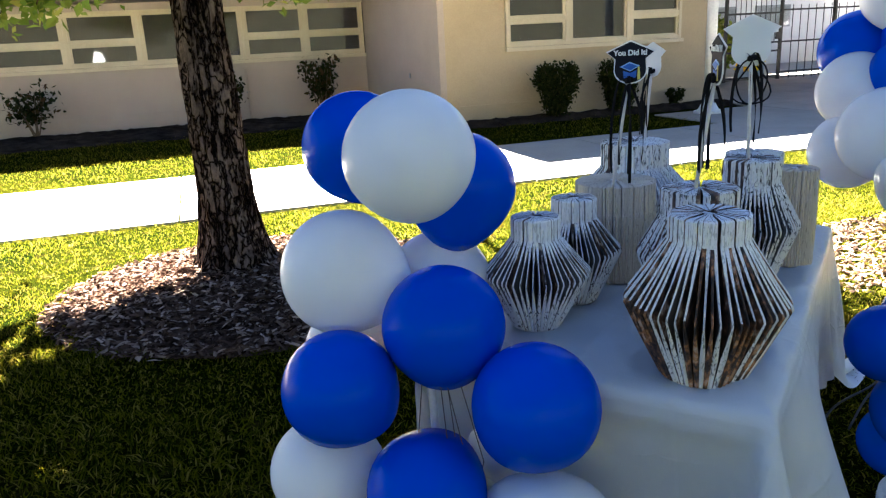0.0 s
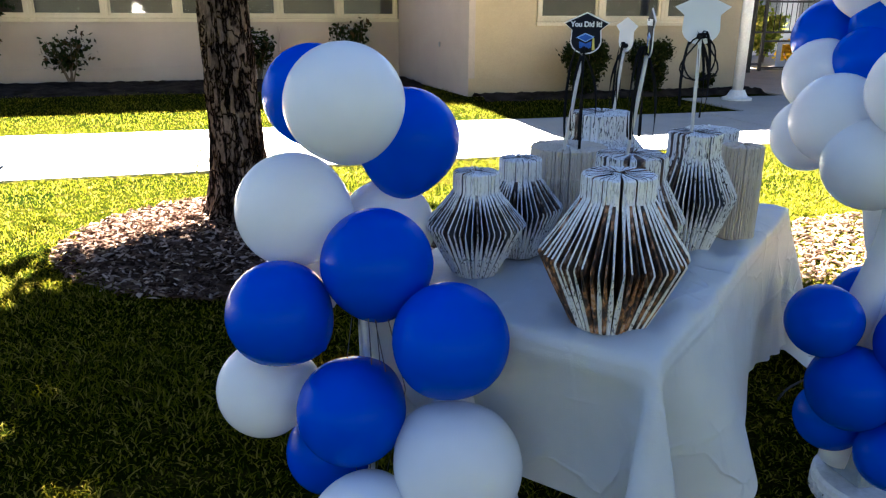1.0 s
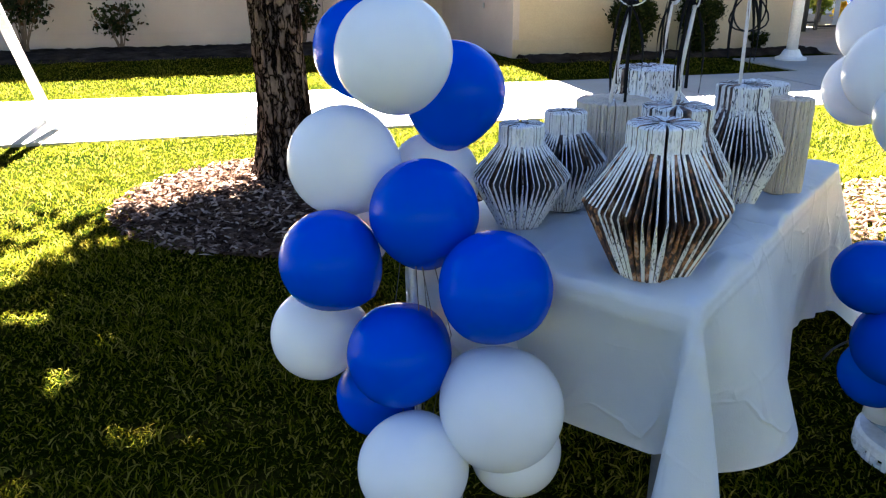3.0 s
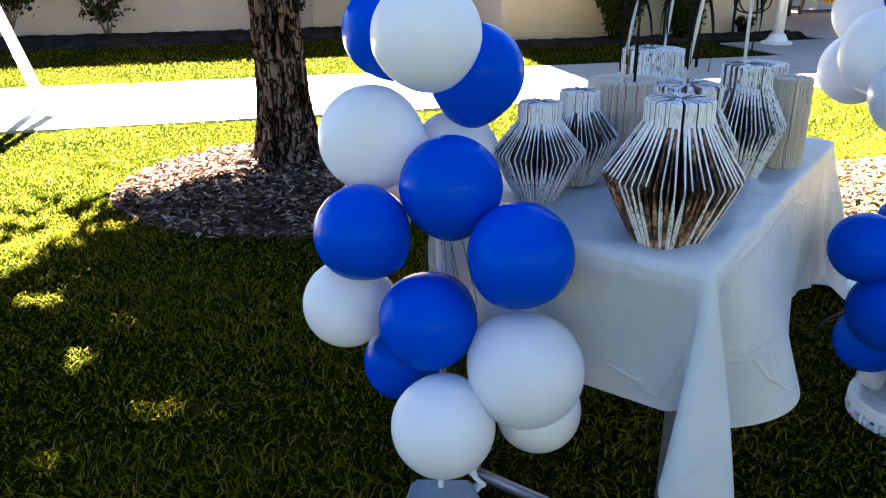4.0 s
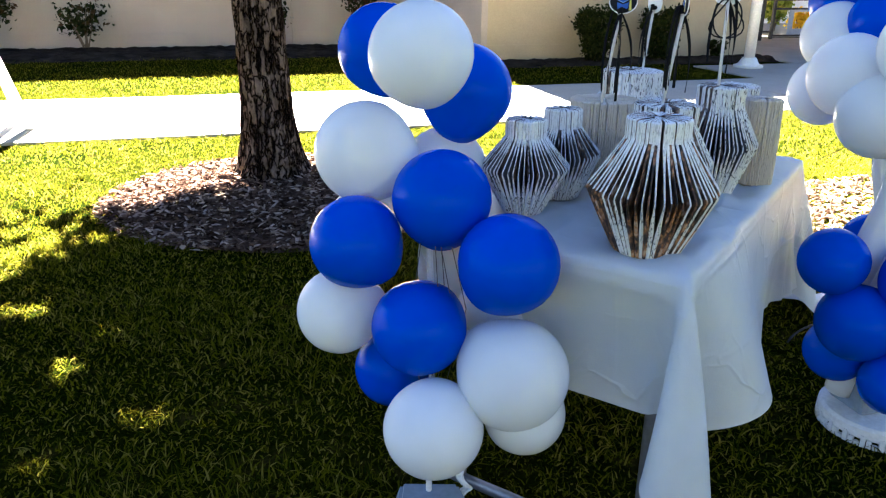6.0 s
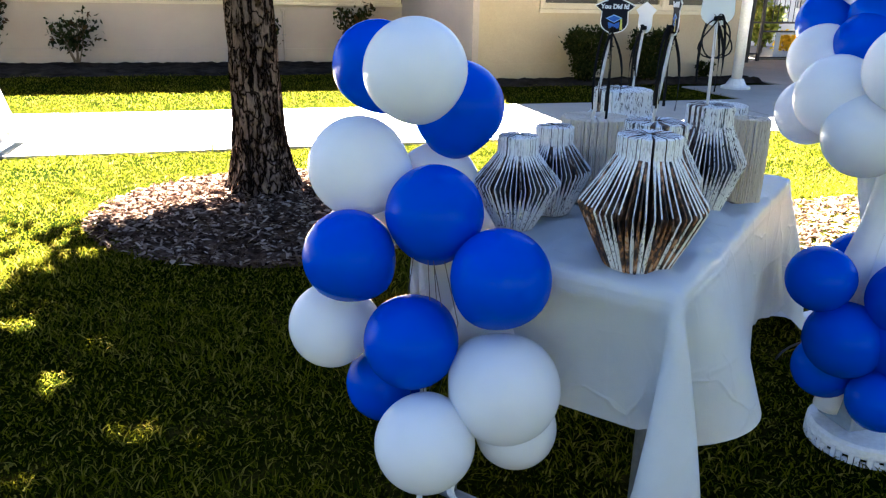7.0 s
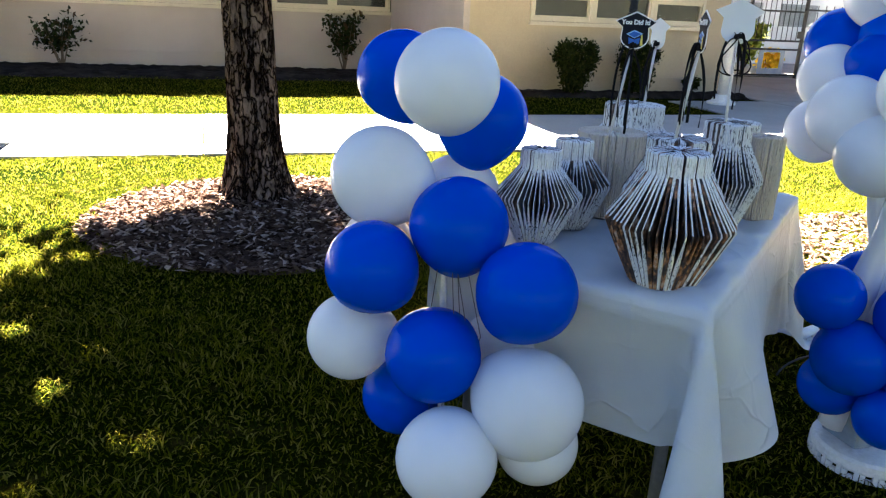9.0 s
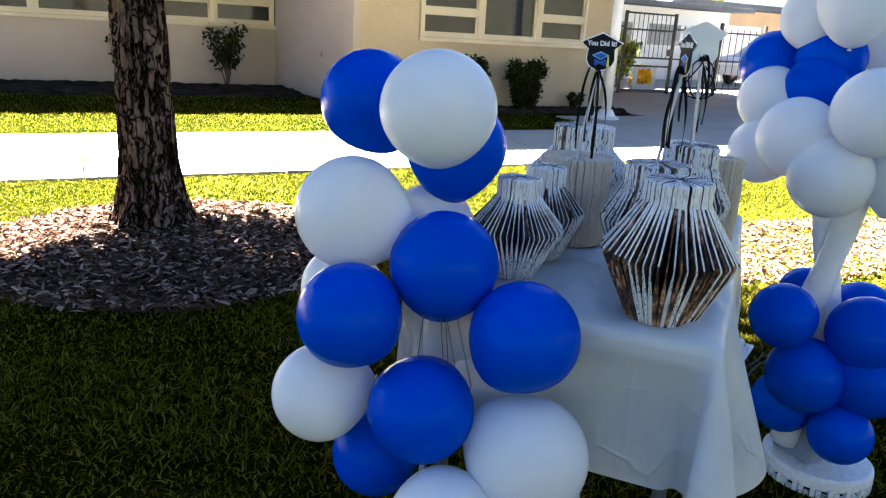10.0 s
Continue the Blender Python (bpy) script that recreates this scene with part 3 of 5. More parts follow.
gate = thing("metal_gate", "dark iron gate with a mesh panel and a grey lower plate", "gate")
for x in (8.02, 9.45):
    part("gate_frame", box((x - 0.03, FENCE - 0.03, 0.05), (x + 0.03, FENCE + 0.03, 1.84), 0.006), IRON, gate)
for z in (0.12, 0.66, 0.84, 1.45, 1.8):
    part("rail", box((8.05, FENCE - 0.02, z - 0.02), (9.42, FENCE + 0.02, z + 0.02), 0.004), IRON, gate)
bars(gate, "bar", 8.25, 9.3, 0.84, 1.8, 0.13, IRON, 0.009)
for lo, hi in (((8.38, 0.14), (9.05, 0.26)), ((8.38, 0.60), (9.05, 0.64)), ((8.38, 0.26), (8.50, 0.60)), ((8.94, 0.26), (9.05, 0.60))):
    part("plate", box((lo[0], FENCE - 0.03, lo[1]), (hi[0], FENCE - 0.022, hi[1])), BOX_PLASTIC, gate, "grey metal plate")
part("latch", box((9.28, FENCE - 0.06, 0.9), (9.4, FENCE - 0.03, 1.05), 0.006), IRON, gate)
fence = thing("iron_fence", "dark iron fence of posts, rails and thin bars", "fence")
for x in (7.45, 7.75, 10.9, 12.35, 14.0, 16.0, 18.0):
    part("post", box((x - 0.035, FENCE - 0.035, 0.0), (x + 0.035, FENCE + 0.035, 1.72), 0.006), IRON, fence)
for z in (0.2, 0.84, 1.5):
    part("rail", box((9.48, FENCE - 0.018, z - 0.018), (18.0, FENCE + 0.018, z + 0.018), 0.004), IRON, fence)
    part("rail", box((5.45, FENCE - 0.018, z - 0.018), (7.99, FENCE + 0.018, z + 0.018), 0.004), IRON, fence)
bars(fence, "bar", 9.75, 13.9, 0.05, 1.6, 0.21, IRON, 0.010)
bars(fence, "bar", 5.6, 7.9, 0.05, 1.6, 0.3, IRON, 0.009)

flowers = thing("flower_bush", "bright yellow flowers in full sun behind the gate", "flowers", (9.95, 15.75, 0.012))
v, f = scatter_leaves([(0.0, 0, 0.33), (-0.17, 0, 0.40), (0.18, 0, 0.38), (0.05, 0, 0.22), (-0.1, 0, 0.46), (-0.15, 0.1, 0.25), (0.2, 0.05, 0.25), (0.1, 0, 0.48)], (0.07, 0.06, 0.06), 60, 0.05, 31, None, 0.8)
raw("petals", v, f, YELLOW_PETAL, flowers)
for x in (-0.15, 0.0, 0.15):
    part("stem", tube([(x * 0.3, 0, 0), (x, 0, 0.35)], 0.008, 6), STEM, flowers)


def shrub(name, at, size, leaf, seed, label, count=60, each=45, stems=5, leaf_size=0.05, hedge=False):
    t = thing(name, label, "shrub", at)
    rng = np.random.default_rng(seed)
    w, d, h = size
    centres = []
    for k in range(stems):
        a = math.tau * k / stems + rng.uniform(-0.4, 0.4)
        r = rng.uniform(0.35, 0.95)
        tip = Vector((math.cos(a) * w * 0.42 * r, math.sin(a) * d * 0.42 * r, h * rng.uniform(0.72, 0.97)))
        mid = Vector((tip.x * 0.45 + rng.normal() * 0.02, tip.y * 0.45, tip.z * 0.5))
        part("stem", tube([(rng.normal() * 0.02, rng.normal() * 0.02, -0.02), mid, tip], [0.014, 0.010, 0.005], 6), STEM, t)
        if not hedge:
            for q in np.linspace(0.5, 1.0, 5):
                centres.append(mid.lerp(tip, (q - 0.5) * 2) + Vector(rng.normal(size=3) * 0.05 * w))
    if hedge:
        # clipped form, broad at the top and narrow at the foot
        for k in range(count):
            z = rng.uniform(0.10, 0.98)
            wide = 0.30 + 0.70 * min(1, z / 0.72)
            wide *= 1 if z < 0.93 else 0.9
            a = rng.uniform(0, math.tau)
            r = math.sqrt(rng.uniform(0.35, 1))
            centres.append((math.cos(a) * r * wide * w * 0.45, math.sin(a) * r * wide * d * 0.45, z * h * 0.95))
    spread = (0.06 * w, 0.06 * d, 0.05 * h) if hedge else (0.09 * w, 0.09 * d, 0.07 * h)
    v, f = scatter_leaves(centres, spread, each, leaf_size, seed + 1)
    raw("foliage", v, f, leaf, t)
    return t


shrub("clipped_shrub", (2.37, 10.98, 0.03), (0.70, 0.5, 0.80), HEDGE_LEAF, 41, "dark green clipped shrub narrowing to its foot", 150, 40, 4, 0.03, True)
shrub("clipped_shrub", (3.45, 10.98, 0.03), (0.70, 0.5, 0.80), HEDGE_LEAF, 42, "dark green clipped shrub beside the walkway", 150, 40, 4, 0.03, True)
shrub("clipped_shrub", (4.62, 11.2, 0.03), (0.3, 0.26, 0.28), HEDGE_LEAF, 43, "very small dark clipped shrub by the post", 60, 25, 3, 0.022, True)
shrub("rose_bush", (-5.3, 14.35, 0.04), (1.05, 0.6, 0.80), ROSE_LEAF, 44, "sparse rose bush on bare forked canes", 0, 11, 8, 0.048)
shrub("rose_bush", (-6.75, 14.2, 0.04), (1.5, 0.8, 1.5), ROSE_LEAF, 45, "tall leafy rose bush against the pale wall", 0, 25, 13, 0.055)
shrub("rose_bush", (-2.25, 14.3, 0.04), (0.7, 0.5, 0.85), ROSE_LEAF, 46, "small rose bush half behind the tree", 0, 15, 7, 0.05)
shrub("rose_bush", (-0.62, 14.3, 0.04), (0.75, 0.5, 1.08), ROSE_LEAF, 47, "upright rose bush with leaves above bare canes", 0, 15, 9, 0.05)
shrub("yard_shrub", (9.2, 16.6, 0.0), (1.3, 1.0, 1.5), FAR_LEAF, 48, "sunlit yellow-green shrub behind the gate", 0, 45, 12, 0.08)
shrub("yard_shrub", (7.6, 16.2, 0.0), (1.2, 0.9, 1.0), FAR_LEAF, 49, "sunlit yellow-green shrub by the fence", 0, 40, 11, 0.08)
shrub("yard_shrub", (10.1, 16.9, 0.0), (0.9, 0.9, 1.1), FAR_LEAF, 50, "sunlit yellow-green shrub in the yard", 0, 40, 10, 0.08)

far = thing("yard_building", "white low building with a dark roof and grey door", "building", (0, 0, 0))
part("wall", box((7.2, 20.0, 0), (17.0, 24, 2.25)), WHITE_WALL, far)
part("roof", box((7.0, 19.5, 2.27), (17.6, 24.5, 2.42), 0.01), ROOFING, far)
part("door", box((9.4, 19.95, 0.02), (10.4, 20.01, 1.9), 0.01), STEEL, far)
w = part("window", box((10.9, 19.95, 1.1), (12.9, 20.01, 1.75), 0.01), STEEL, far)
part("pane", box((10.97, 19.94, 1.16), (12.83, 19.948, 1.69)), GLASS, w)
w = part("window", box((13.6, 19.95, 1.1), (14.9, 20.01, 1.75), 0.01), STEEL, far)
part("pane", box((13.67, 19.94, 1.16), (14.83, 19.948, 1.69)), GLASS, w)
far2 = thing("tan_building", "tan low building behind the parked car", "building")
part("wall", box((18, 24, 0), (45, 30, 2.6)), TAN_WALL, far2)
part("roof", box((17.6, 23.5, 2.6), (45.5, 30.5, 2.85), 0.01), ROOFING, far2)
part("garage_door", box((20, 23.95, 0.02), (23, 24.0, 2.0), 0.01), WHITE_WALL, far2)


def far_tree(at, h, r, seed):
    t = thing("tree", "sunlit green tree beyond the far buildings, or added unseen beyond the lawn", "tree", at, "trees behind the buildings")
    rng = np.random.default_rng(seed)
    part("trunk", tube([(0, 0, -0.1), (0.1, 0, h * 0.4), (0.0, 0.1, h * 0.75)], [0.22, 0.16, 0.08]), BARK, t)
    c = rng.normal(size=(70, 3)); c /= np.linalg.norm(c, axis=1)[:, None]
    c = c * rng.uniform(0.5, 1, (70, 1)) * (r, r, h * 0.35) + (0, 0, h * 0.68)
    v, f = scatter_leaves(c, (0.4, 0.4, 0.35), 60, 0.16, seed)
    raw("crown", v, f, FAR_LEAF, t)


for k, (x, y, h) in enumerate(((13.5, 30, 6.0), (17.5, 33, 6.5), (22, 34, 6.0), (27, 33, 7.0))):
    far_tree((x, y, 0), h, 2.6, 70 + k)


# this row is never in view: added for the window glass to reflect
for k, (x, y, h) in enumerate(((-15.5, -17, 6.5), (-6.5, -17, 6.5), (2.5, -17, 6.5), (11.5, -17, 6.5))):
    far_tree((x, y, 0), h, 3.0, 80 + k)


# unseen wall, added dark and tall so the panes mirror no bright sky
slab("reflection_wall", (-32, -14.3, 0), (30, -14.0, 4.9), DULL_WALL, "plain dull green wall added unseen behind the lawn to darken window reflections", "wall")


def car(at, turn):
    c = thing("parked_car", "silver-white parked car in the sunlit yard", "car", at, turn=turn)
    prof = [(-2.1, 0.35), (-2.15, 0.62), (-1.95, 0.86), (-1.15, 0.95), (-0.5, 1.38), (0.7, 1.42), (1.5, 1.0), (2.05, 0.92), (2.15, 0.6), (2.1, 0.35)]
    bm = bmesh.new()
    rings = []
    for y in (-0.82, -0.78, 0.78, 0.82):
        inset = 0.05 if abs(y) > 0.8 else 0
        rings.append([bm.verts.new((x * (1 - 0.02 * (inset > 0)), y * (0.86 if z > 1 else 1), z - inset * (z > 0.4))) for x, z in prof])
    n0 = len(prof)
    for a, b in zip(rings, rings[1:]):
        for k in range(n0):
            bm.faces.new((a[k], a[(k + 1) % n0], b[(k + 1) % n0], b[k]))
    bm.faces.new(rings[0][::-1]); bm.faces.new(rings[-1])
    bmesh.ops.recalc_face_normals(bm, faces=bm.faces)
    body = part("body", bm, CAR_PAINT, c)
    part("side_window", box((-0.75, -0.84, 0.98), (0.9, -0.72, 1.28), 0.02), RUBBER, c, "dark side window")
    part("bumper", box((-2.2, -0.75, 0.32), (-2.05, 0.75, 0.52), 0.03), CAR_PAINT, c)
    part("headlight", box((-2.12, -0.74, 0.62), (-1.98, -0.45, 0.74), 0.02), POST_PAINT, c)
    for x in (-1.35, 1.35):
        for y in (-0.82, 0.66):
            m = Matrix.Translation((x, y, 0.32)) @ pose(0, 0, 0, -90, 0, 0)
            bm = lathe([(0.17, 0.0), (0.3, 0.0), (0.32, 0.03), (0.32, 0.14), (0.3, 0.17), (0.17, 0.17)], 20)
            bm.transform(m)
            w = part("wheel", bm, RUBBER, c, "black tyre")
            bm = lathe([(0.165, -0.005), (0.165, 0.02), (0.05, 0.03)], 16)
            bm.transform(m)
            part("rim", bm, STEEL, w)


car((17.6, 18.3, 0.012), 12)

# white wooden stand at the edge of the footpath
sign = thing("a_frame_stand", "white wooden A-frame stand beside the footpath", "stand", (-5.0, 7.25, 0))


def leg(x0, y0, x1, y1, z1, name):
    bm = bmesh.new()
    d = Vector((x1 - x0, y1 - y0, z1))
    lo = [bm.verts.new(Vector((x0, y0, 0.02)) + Vector(o)) for o in ((-0.04, -0.02, 0), (0.04, -0.02, 0), (0.04, 0.02, 0), (-0.04, 0.02, 0))]
    hi = [bm.verts.new(v.co + d) for v in lo]
    bm.faces.new(lo[::-1]); bm.faces.new(hi)
    for k in range(4):
        bm.faces.new((lo[k], lo[(k + 1) % 4], hi[(k + 1) % 4], hi[k]))
    bmesh.ops.bevel(bm, geom=bm.edges[:], offset=0.005, segments=1, affect="EDGES")
    part(name, bm, WHITE_BOARD, sign)


for x in (0.42, -0.42):
    leg(x, 0.0, 0.02 * (1 if x > 0 else -1) * 3, 0.0, 1.3, "leg")
    leg(x * 0.55, 0.55, x * 0.14, 0.06, 1.28, "rear_leg")
part("cross_bar", box((-0.17, -0.045, 0.98), (0.17, -0.005, 1.05), 0.005), WHITE_BOARD, sign)
part("top_block", box((-0.12, -0.03, 1.28), (0.12, 0.1, 1.36), 0.006), WHITE_BOARD, sign)
bm = box((-0.5, -0.05, 0.0), (0.46, 0.05, 0.022), 0.004)
bm.transform(pose(0, 0, 0, 0, 0, 14))
part("foot_plate", bm, STEEL, sign, "grey foot plate")

# ---- shade tree with its mulch ----
tree = thing("shade_tree", "mature tree with deeply furrowed brown bark", "tree", (-2.7, 5.15, 0), turn=0)


def trunk_mesh():
    bm = bmesh.new()
    rng = np.random.default_rng(8)
    sides, rows = 96, 150
    rings = []
    for j in range(rows + 1):
        z = 3.2 * (j / rows) ** 1.15
        base = 0.149 + 0.135 * math.exp(-z / 0.16) + 0.022 * math.exp(-z / 0.6) - 0.012 * z
        ring = []
        for k in range(sides):
            a = math.tau * k / sides
            flare = 1 + 0.16 * math.exp(-z / 0.2) * math.sin(a * 5 + 0.7)
            p = Vector((math.cos(a) * 2.1, math.sin(a) * 2.1, z * 1.0))
            furrow = noise.noise(Vector((math.cos(a) * 4.6 + 3, math.sin(a) * 4.6, z * 2.0)))
            fine = noise.noise(Vector((math.cos(a) * 9 + 7, math.sin(a) * 9, z * 6.0)))
            r = base * flare + 0.026 * (abs(furrow) ** 0.7 - 0.35) + 0.010 * fine
            lean = -0.018 * z
            ring.append(bm.verts.new((r * math.cos(a) + lean, r * math.sin(a), z - 0.03)))
        rings.append(ring)
    for r0, r1 in zip(rings, rings[1:]):
        for k in range(sides):
            bm.faces.new((r0[k], r0[(k + 1) % sides], r1[(k + 1) % sides], r1[k]))
    bm.faces.new(rings[-1])
    return bm


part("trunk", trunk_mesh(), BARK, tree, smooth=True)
rng = np.random.default_rng(12)
CROWN, RADII = np.array((-0.55, 0.92, 3.75)), np.array((2.9, 3.4, 1.9))
for k in range(9):
    a = math.tau * k / 9 + rng.uniform(-0.2, 0.2)
    tip = Vector(CROWN) + Vector((math.cos(a) * RADII[0] * 0.75, math.sin(a) * RADII[1] * 0.75, rng.uniform(-0.6, 0.9)))
    s = Vector((-0.05, 0, rng.uniform(2.2, 3.1)))
    mid = s.lerp(tip, 0.5) + Vector((0, 0, 0.35))
    part("limb", tube([s, s.lerp(mid, 0.5), mid, mid.lerp(tip, 0.6), tip], [0.075, 0.06, 0.045, 0.03, 0.012], 8), BARK, tree)
c = rng.normal(size=(640, 3)); c /= np.linalg.norm(c, axis=1)[:, None]
c = c * (rng.uniform(0.15, 1, (640, 1)) ** 0.45) * RADII + CROWN
# gaps through the foliage let flecks of sun down to the lawn
GAPS = [(-3.72, 3.41, 0.12), (-3.36, 3.08, 0.08), (-3.50, 2.85, 0.10), (-3.22, 2.47, 0.09), (-3.03, 2.39, 0.08), (-3.84, 4.25, 0.13),
        (-3.93, 3.83, 0.14), (-3.61, 4.22, 0.10), (-3.50, 2.28, 0.08), (-4.05, 4.05, 0.16), (-3.98, 3.5, 0.09), (-4.2, 3.1, 0.20), (-4.15, 2.4, 0.12), (-2.54, 2.33, 0.04),
        (-3.42, 5.12, 0.46), (-3.10, 5.55, 0.42), (-2.02, 5.65, 0.48), (-4.65, 5.0, 0.50), (-3.98, 4.45, 0.12), (-3.75, 4.0, 0.08), (-3.35, 3.55, 0.06), (-3.9, 2.75, 0.08), (-3.62, 2.55, 0.07)]


def leafy(p):
    """Which leaves stay: above the clear stem, and outside the gaps that run along the sun's way."""
    ok = p[:, 2] > 1.78 + 0.075 * np.maximum(p[:, 1], -3)
    gx = p[:, 0] - 2.7 - p[:, 2] * SUN_WAY.x / SUN_WAY.z
    gy = p[:, 1] + 5.15 - p[:, 2] * SUN_WAY.y / SUN_WAY.z
    for x, y, r in GAPS:
        uneven = 0.35 if r < 0.2 else 0.08
        ok &= np.hypot(gx - x, gy - y) > r * (1.0 + uneven * np.sin(p[:, 2] * 9 + x * 20))
    return ok


v, f = scatter_leaves(c, (0.22, 0.22, 0.2), 100, 0.075, 13, leafy)
raw("crown", v, f, LEAF, tree, "dense green crown")
hang = [(-0.95, 0.85, 1.56), (-0.75, 0.8, 1.62), (-1.15, 0.9, 1.55), (-1.3, 0.85, 1.5), (0.62, 0.85, 1.62), (-0.9, 0.8, 1.7), (0.75, 0.9, 1.68)]
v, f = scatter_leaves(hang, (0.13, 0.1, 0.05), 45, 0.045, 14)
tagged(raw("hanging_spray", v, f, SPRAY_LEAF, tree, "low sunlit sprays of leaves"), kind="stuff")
bm = bmesh.new()
for x, y, z in hang:
    tube([(x, y, z), (x * 0.9, y + 0.05, z + 0.25), (x * 0.8, y, 2.3)], [0.004, 0.006, 0.01], 5, bm)
part("twigs", bm, BARK, tree)

# mulch mound
verts, faces = [(-2.6, 4.83, 0.05)], []
R, S = 14, 64
for j in range(1, R + 1):
    for k in range(S):
        a = math.tau * k / S
        rad = (1.01 + 0.05 * math.sin(3 * a + 1) + 0.03 * math.sin(7 * a)) * j / R
        verts.append((-2.6 + 1.03 * rad * math.cos(a), 4.83 + 0.96 * rad * math.sin(a), max(0.004, 0.05 * (1 - (j / R) ** 2)) + 0.012 * rng.uniform(-1, 1) * (j < R)))
for k in range(S):
    faces.append((0, 1 + k, 1 + (k + 1) % S))
for j in range(R - 1):
    for k in range(S):
        a, b = 1 + j * S + k, 1 + j * S + (k + 1) % S
        faces.append((a, a + S, b + S, b))
tagged(raw("mulch_mound", verts, faces, MULCH), "low mound of brown bark mulch round the tree's foot", "mulch", kind="structure")


def chips(name, cx, cy, rx, ry, count, height, seed, label, mat=CHIP):
    rng = np.random.default_rng(seed)
    a, r = rng.uniform(0, math.tau, count), np.sqrt(rng.uniform(0, 1, count)) * 1.04
    x, y = cx + rx * r * np.cos(a), cy + ry * r * np.sin(a)
    z = height * np.maximum(0, 1 - r ** 2) + rng.uniform(0.006, 0.03, count)
    L, W = rng.uniform(0.012, 0.035, count), rng.uniform(0.004, 0.011, count)
    t, up = rng.uniform(0, math.tau, count), rng.normal(size=count) * 0.3
    d = np.stack([np.cos(t), np.sin(t), up], 1)
    s = np.stack([-np.sin(t), np.cos(t), rng.normal(size=count) * 0.3], 1)
    p = np.stack([x, y, z], 1)
    top = np.array((0, 0, 0.004))
    q = np.stack([p - d * L[:, None] - s * W[:, None], p + d * L[:, None] - s * W[:, None] * 0.6, p + d * L[:, None] + s * W[:, None] * 0.6, p - d * L[:, None] + s * W[:, None], p + top * 2], 1).reshape(-1, 3)
    k = np.arange(count)[:, None] * 5
    f = np.concatenate([k + np.array([[i, (i + 1) % 4, 4]]) for i in range(4)])
    return tagged(raw(name, q.tolist(), f.tolist(), mat), label, "wood chips", kind="stuff")


chips("wood_chips", -2.6, 4.83, 1.05, 0.98, 9000, 0.05, 21, "scattered brown and grey bark chips on the mulch mound")
chips("leaf_litter", 1.3, 3.75, 1.9, 0.55, 5000, 0.0, 22, "brown leaf litter and chips on the sunlit lawn", LITTER)


def blades(name, x0, x1, y0, y1, count, h0, h1, seed, label):
    rng = np.random.default_rng(seed)
    x, y = rng.uniform(x0, x1, count), rng.uniform(y0, y1, count)
    r = np.hypot(x + 2.6, y - 4.85)
    border = np.minimum(np.minimum(x - x0, x1 - x), np.minimum(y - y0, y1 - y))
    ok = (rng.uniform(0, 0.5, count) < border) & (r > 0.99) & ~((y > PATH_NEAR - 0.02) & (y < PATH_FAR + 0.02))
    x, y = x[ok], y[ok]
    n = len(x)
    h = rng.uniform(h0, h1, n) * 0.8 * (0.75 + 0.5 * (np.sin(x * 3.1 + 2 * np.sin(y * 2.3)) * np.sin(y * 2.7 + x) > 0.1))
    t = rng.uniform(0, math.tau, n)
    w = rng.uniform(0.0016, 0.0036, n)
    lean = rng.normal(size=(n, 2)) * 1.0
    p = np.stack([x, y, np.full(n, -0.002)], 1)
    s = np.stack([np.cos(t) * w, np.sin(t) * w, np.zeros(n)], 1)
    m = p + np.stack([lean[:, 0] * h * 0.35, lean[:, 1] * h * 0.35, h * 0.6], 1)
    e = p + np.stack([lean[:, 0] * h, lean[:, 1] * h, h * (1 - 0.25 * np.abs(lean).sum(1).clip(0, 2) * 0.5)], 1)
    v = np.stack([p - s, p + s, m + s * 0.8, m - s * 0.8, e], 1).reshape(-1, 3)
    k = np.arange(n)[:, None] * 5
    f4 = (k + np.array([[0, 1, 2, 3]])).tolist()
    f3 = (k + np.array([[3, 2, 4]])).tolist()
    return tagged(raw(name, v.tolist(), f4 + f3, BLADES), label, "grass", kind="stuff")


blades("grass", -6.0, 2.5, 0.6, 5.0, 240000, 0.014, 0.042, 23, "short uneven lawn grass in the tree's shade")
blades("grass", -8, 6.5, 4.0, 7.4, 120000, 0.02, 0.045, 24, "short sunlit lawn grass by the footpath")
blades("grass", -11, 3.9, 8.7, 13.7, 70000, 0.02, 0.05, 25, "lawn grass between footpath and planting bed")

# ---- table ----
TURN, TOP, LONG, WIDE = 41.2, 0.735, 1.14, 0.61
CORNER = Vector((-2.10, 1.497, 0))
table = thing("folding_table", "folding table with grey steel legs under a white cloth", "table", CORNER, turn=TURN)
part("tabletop", box((0.004, 0.004, TOP - 0.045), (LONG - 0.004, WIDE - 0.004, TOP), 0.012), TABLE_PLASTIC, table)
for x in (0.10, LONG - 0.10):
    for y in (0.07, WIDE - 0.07):
        part("leg", tube([(x, y, 0.02), (x, y, TOP - 0.045)], 0.014, 10), STEEL, table, smooth=True)
    part("foot_bar", tube([(x, 0.03, 0.018), (x, WIDE - 0.03, 0.018)], 0.015, 10), STEEL, table, smooth=True)
    part("cross_bar", tube([(x, 0.07, 0.48), (x, WIDE - 0.07, 0.48)], 0.010, 8), STEEL, table, smooth=True)

CREASES = [(0.02, 0.03, 0.30, 0.26, 0.006), (0.10, 0.02, 0.62, 0.10, 0.007), (0.05, 0.22, 0.28, 0.38, 0.005), (0.45, 0.03, 0.75, 0.22, 0.006), (0.60, 0.02, 1.1, 0.07, 0.008), (0.15, 0.40, 0.5, 0.30, 0.004)]
CELLS, ROWS = 56, 30
BEFORE_X, AFTER_X, BEFORE_Y, AFTER_Y = 16, 46, 18, 16


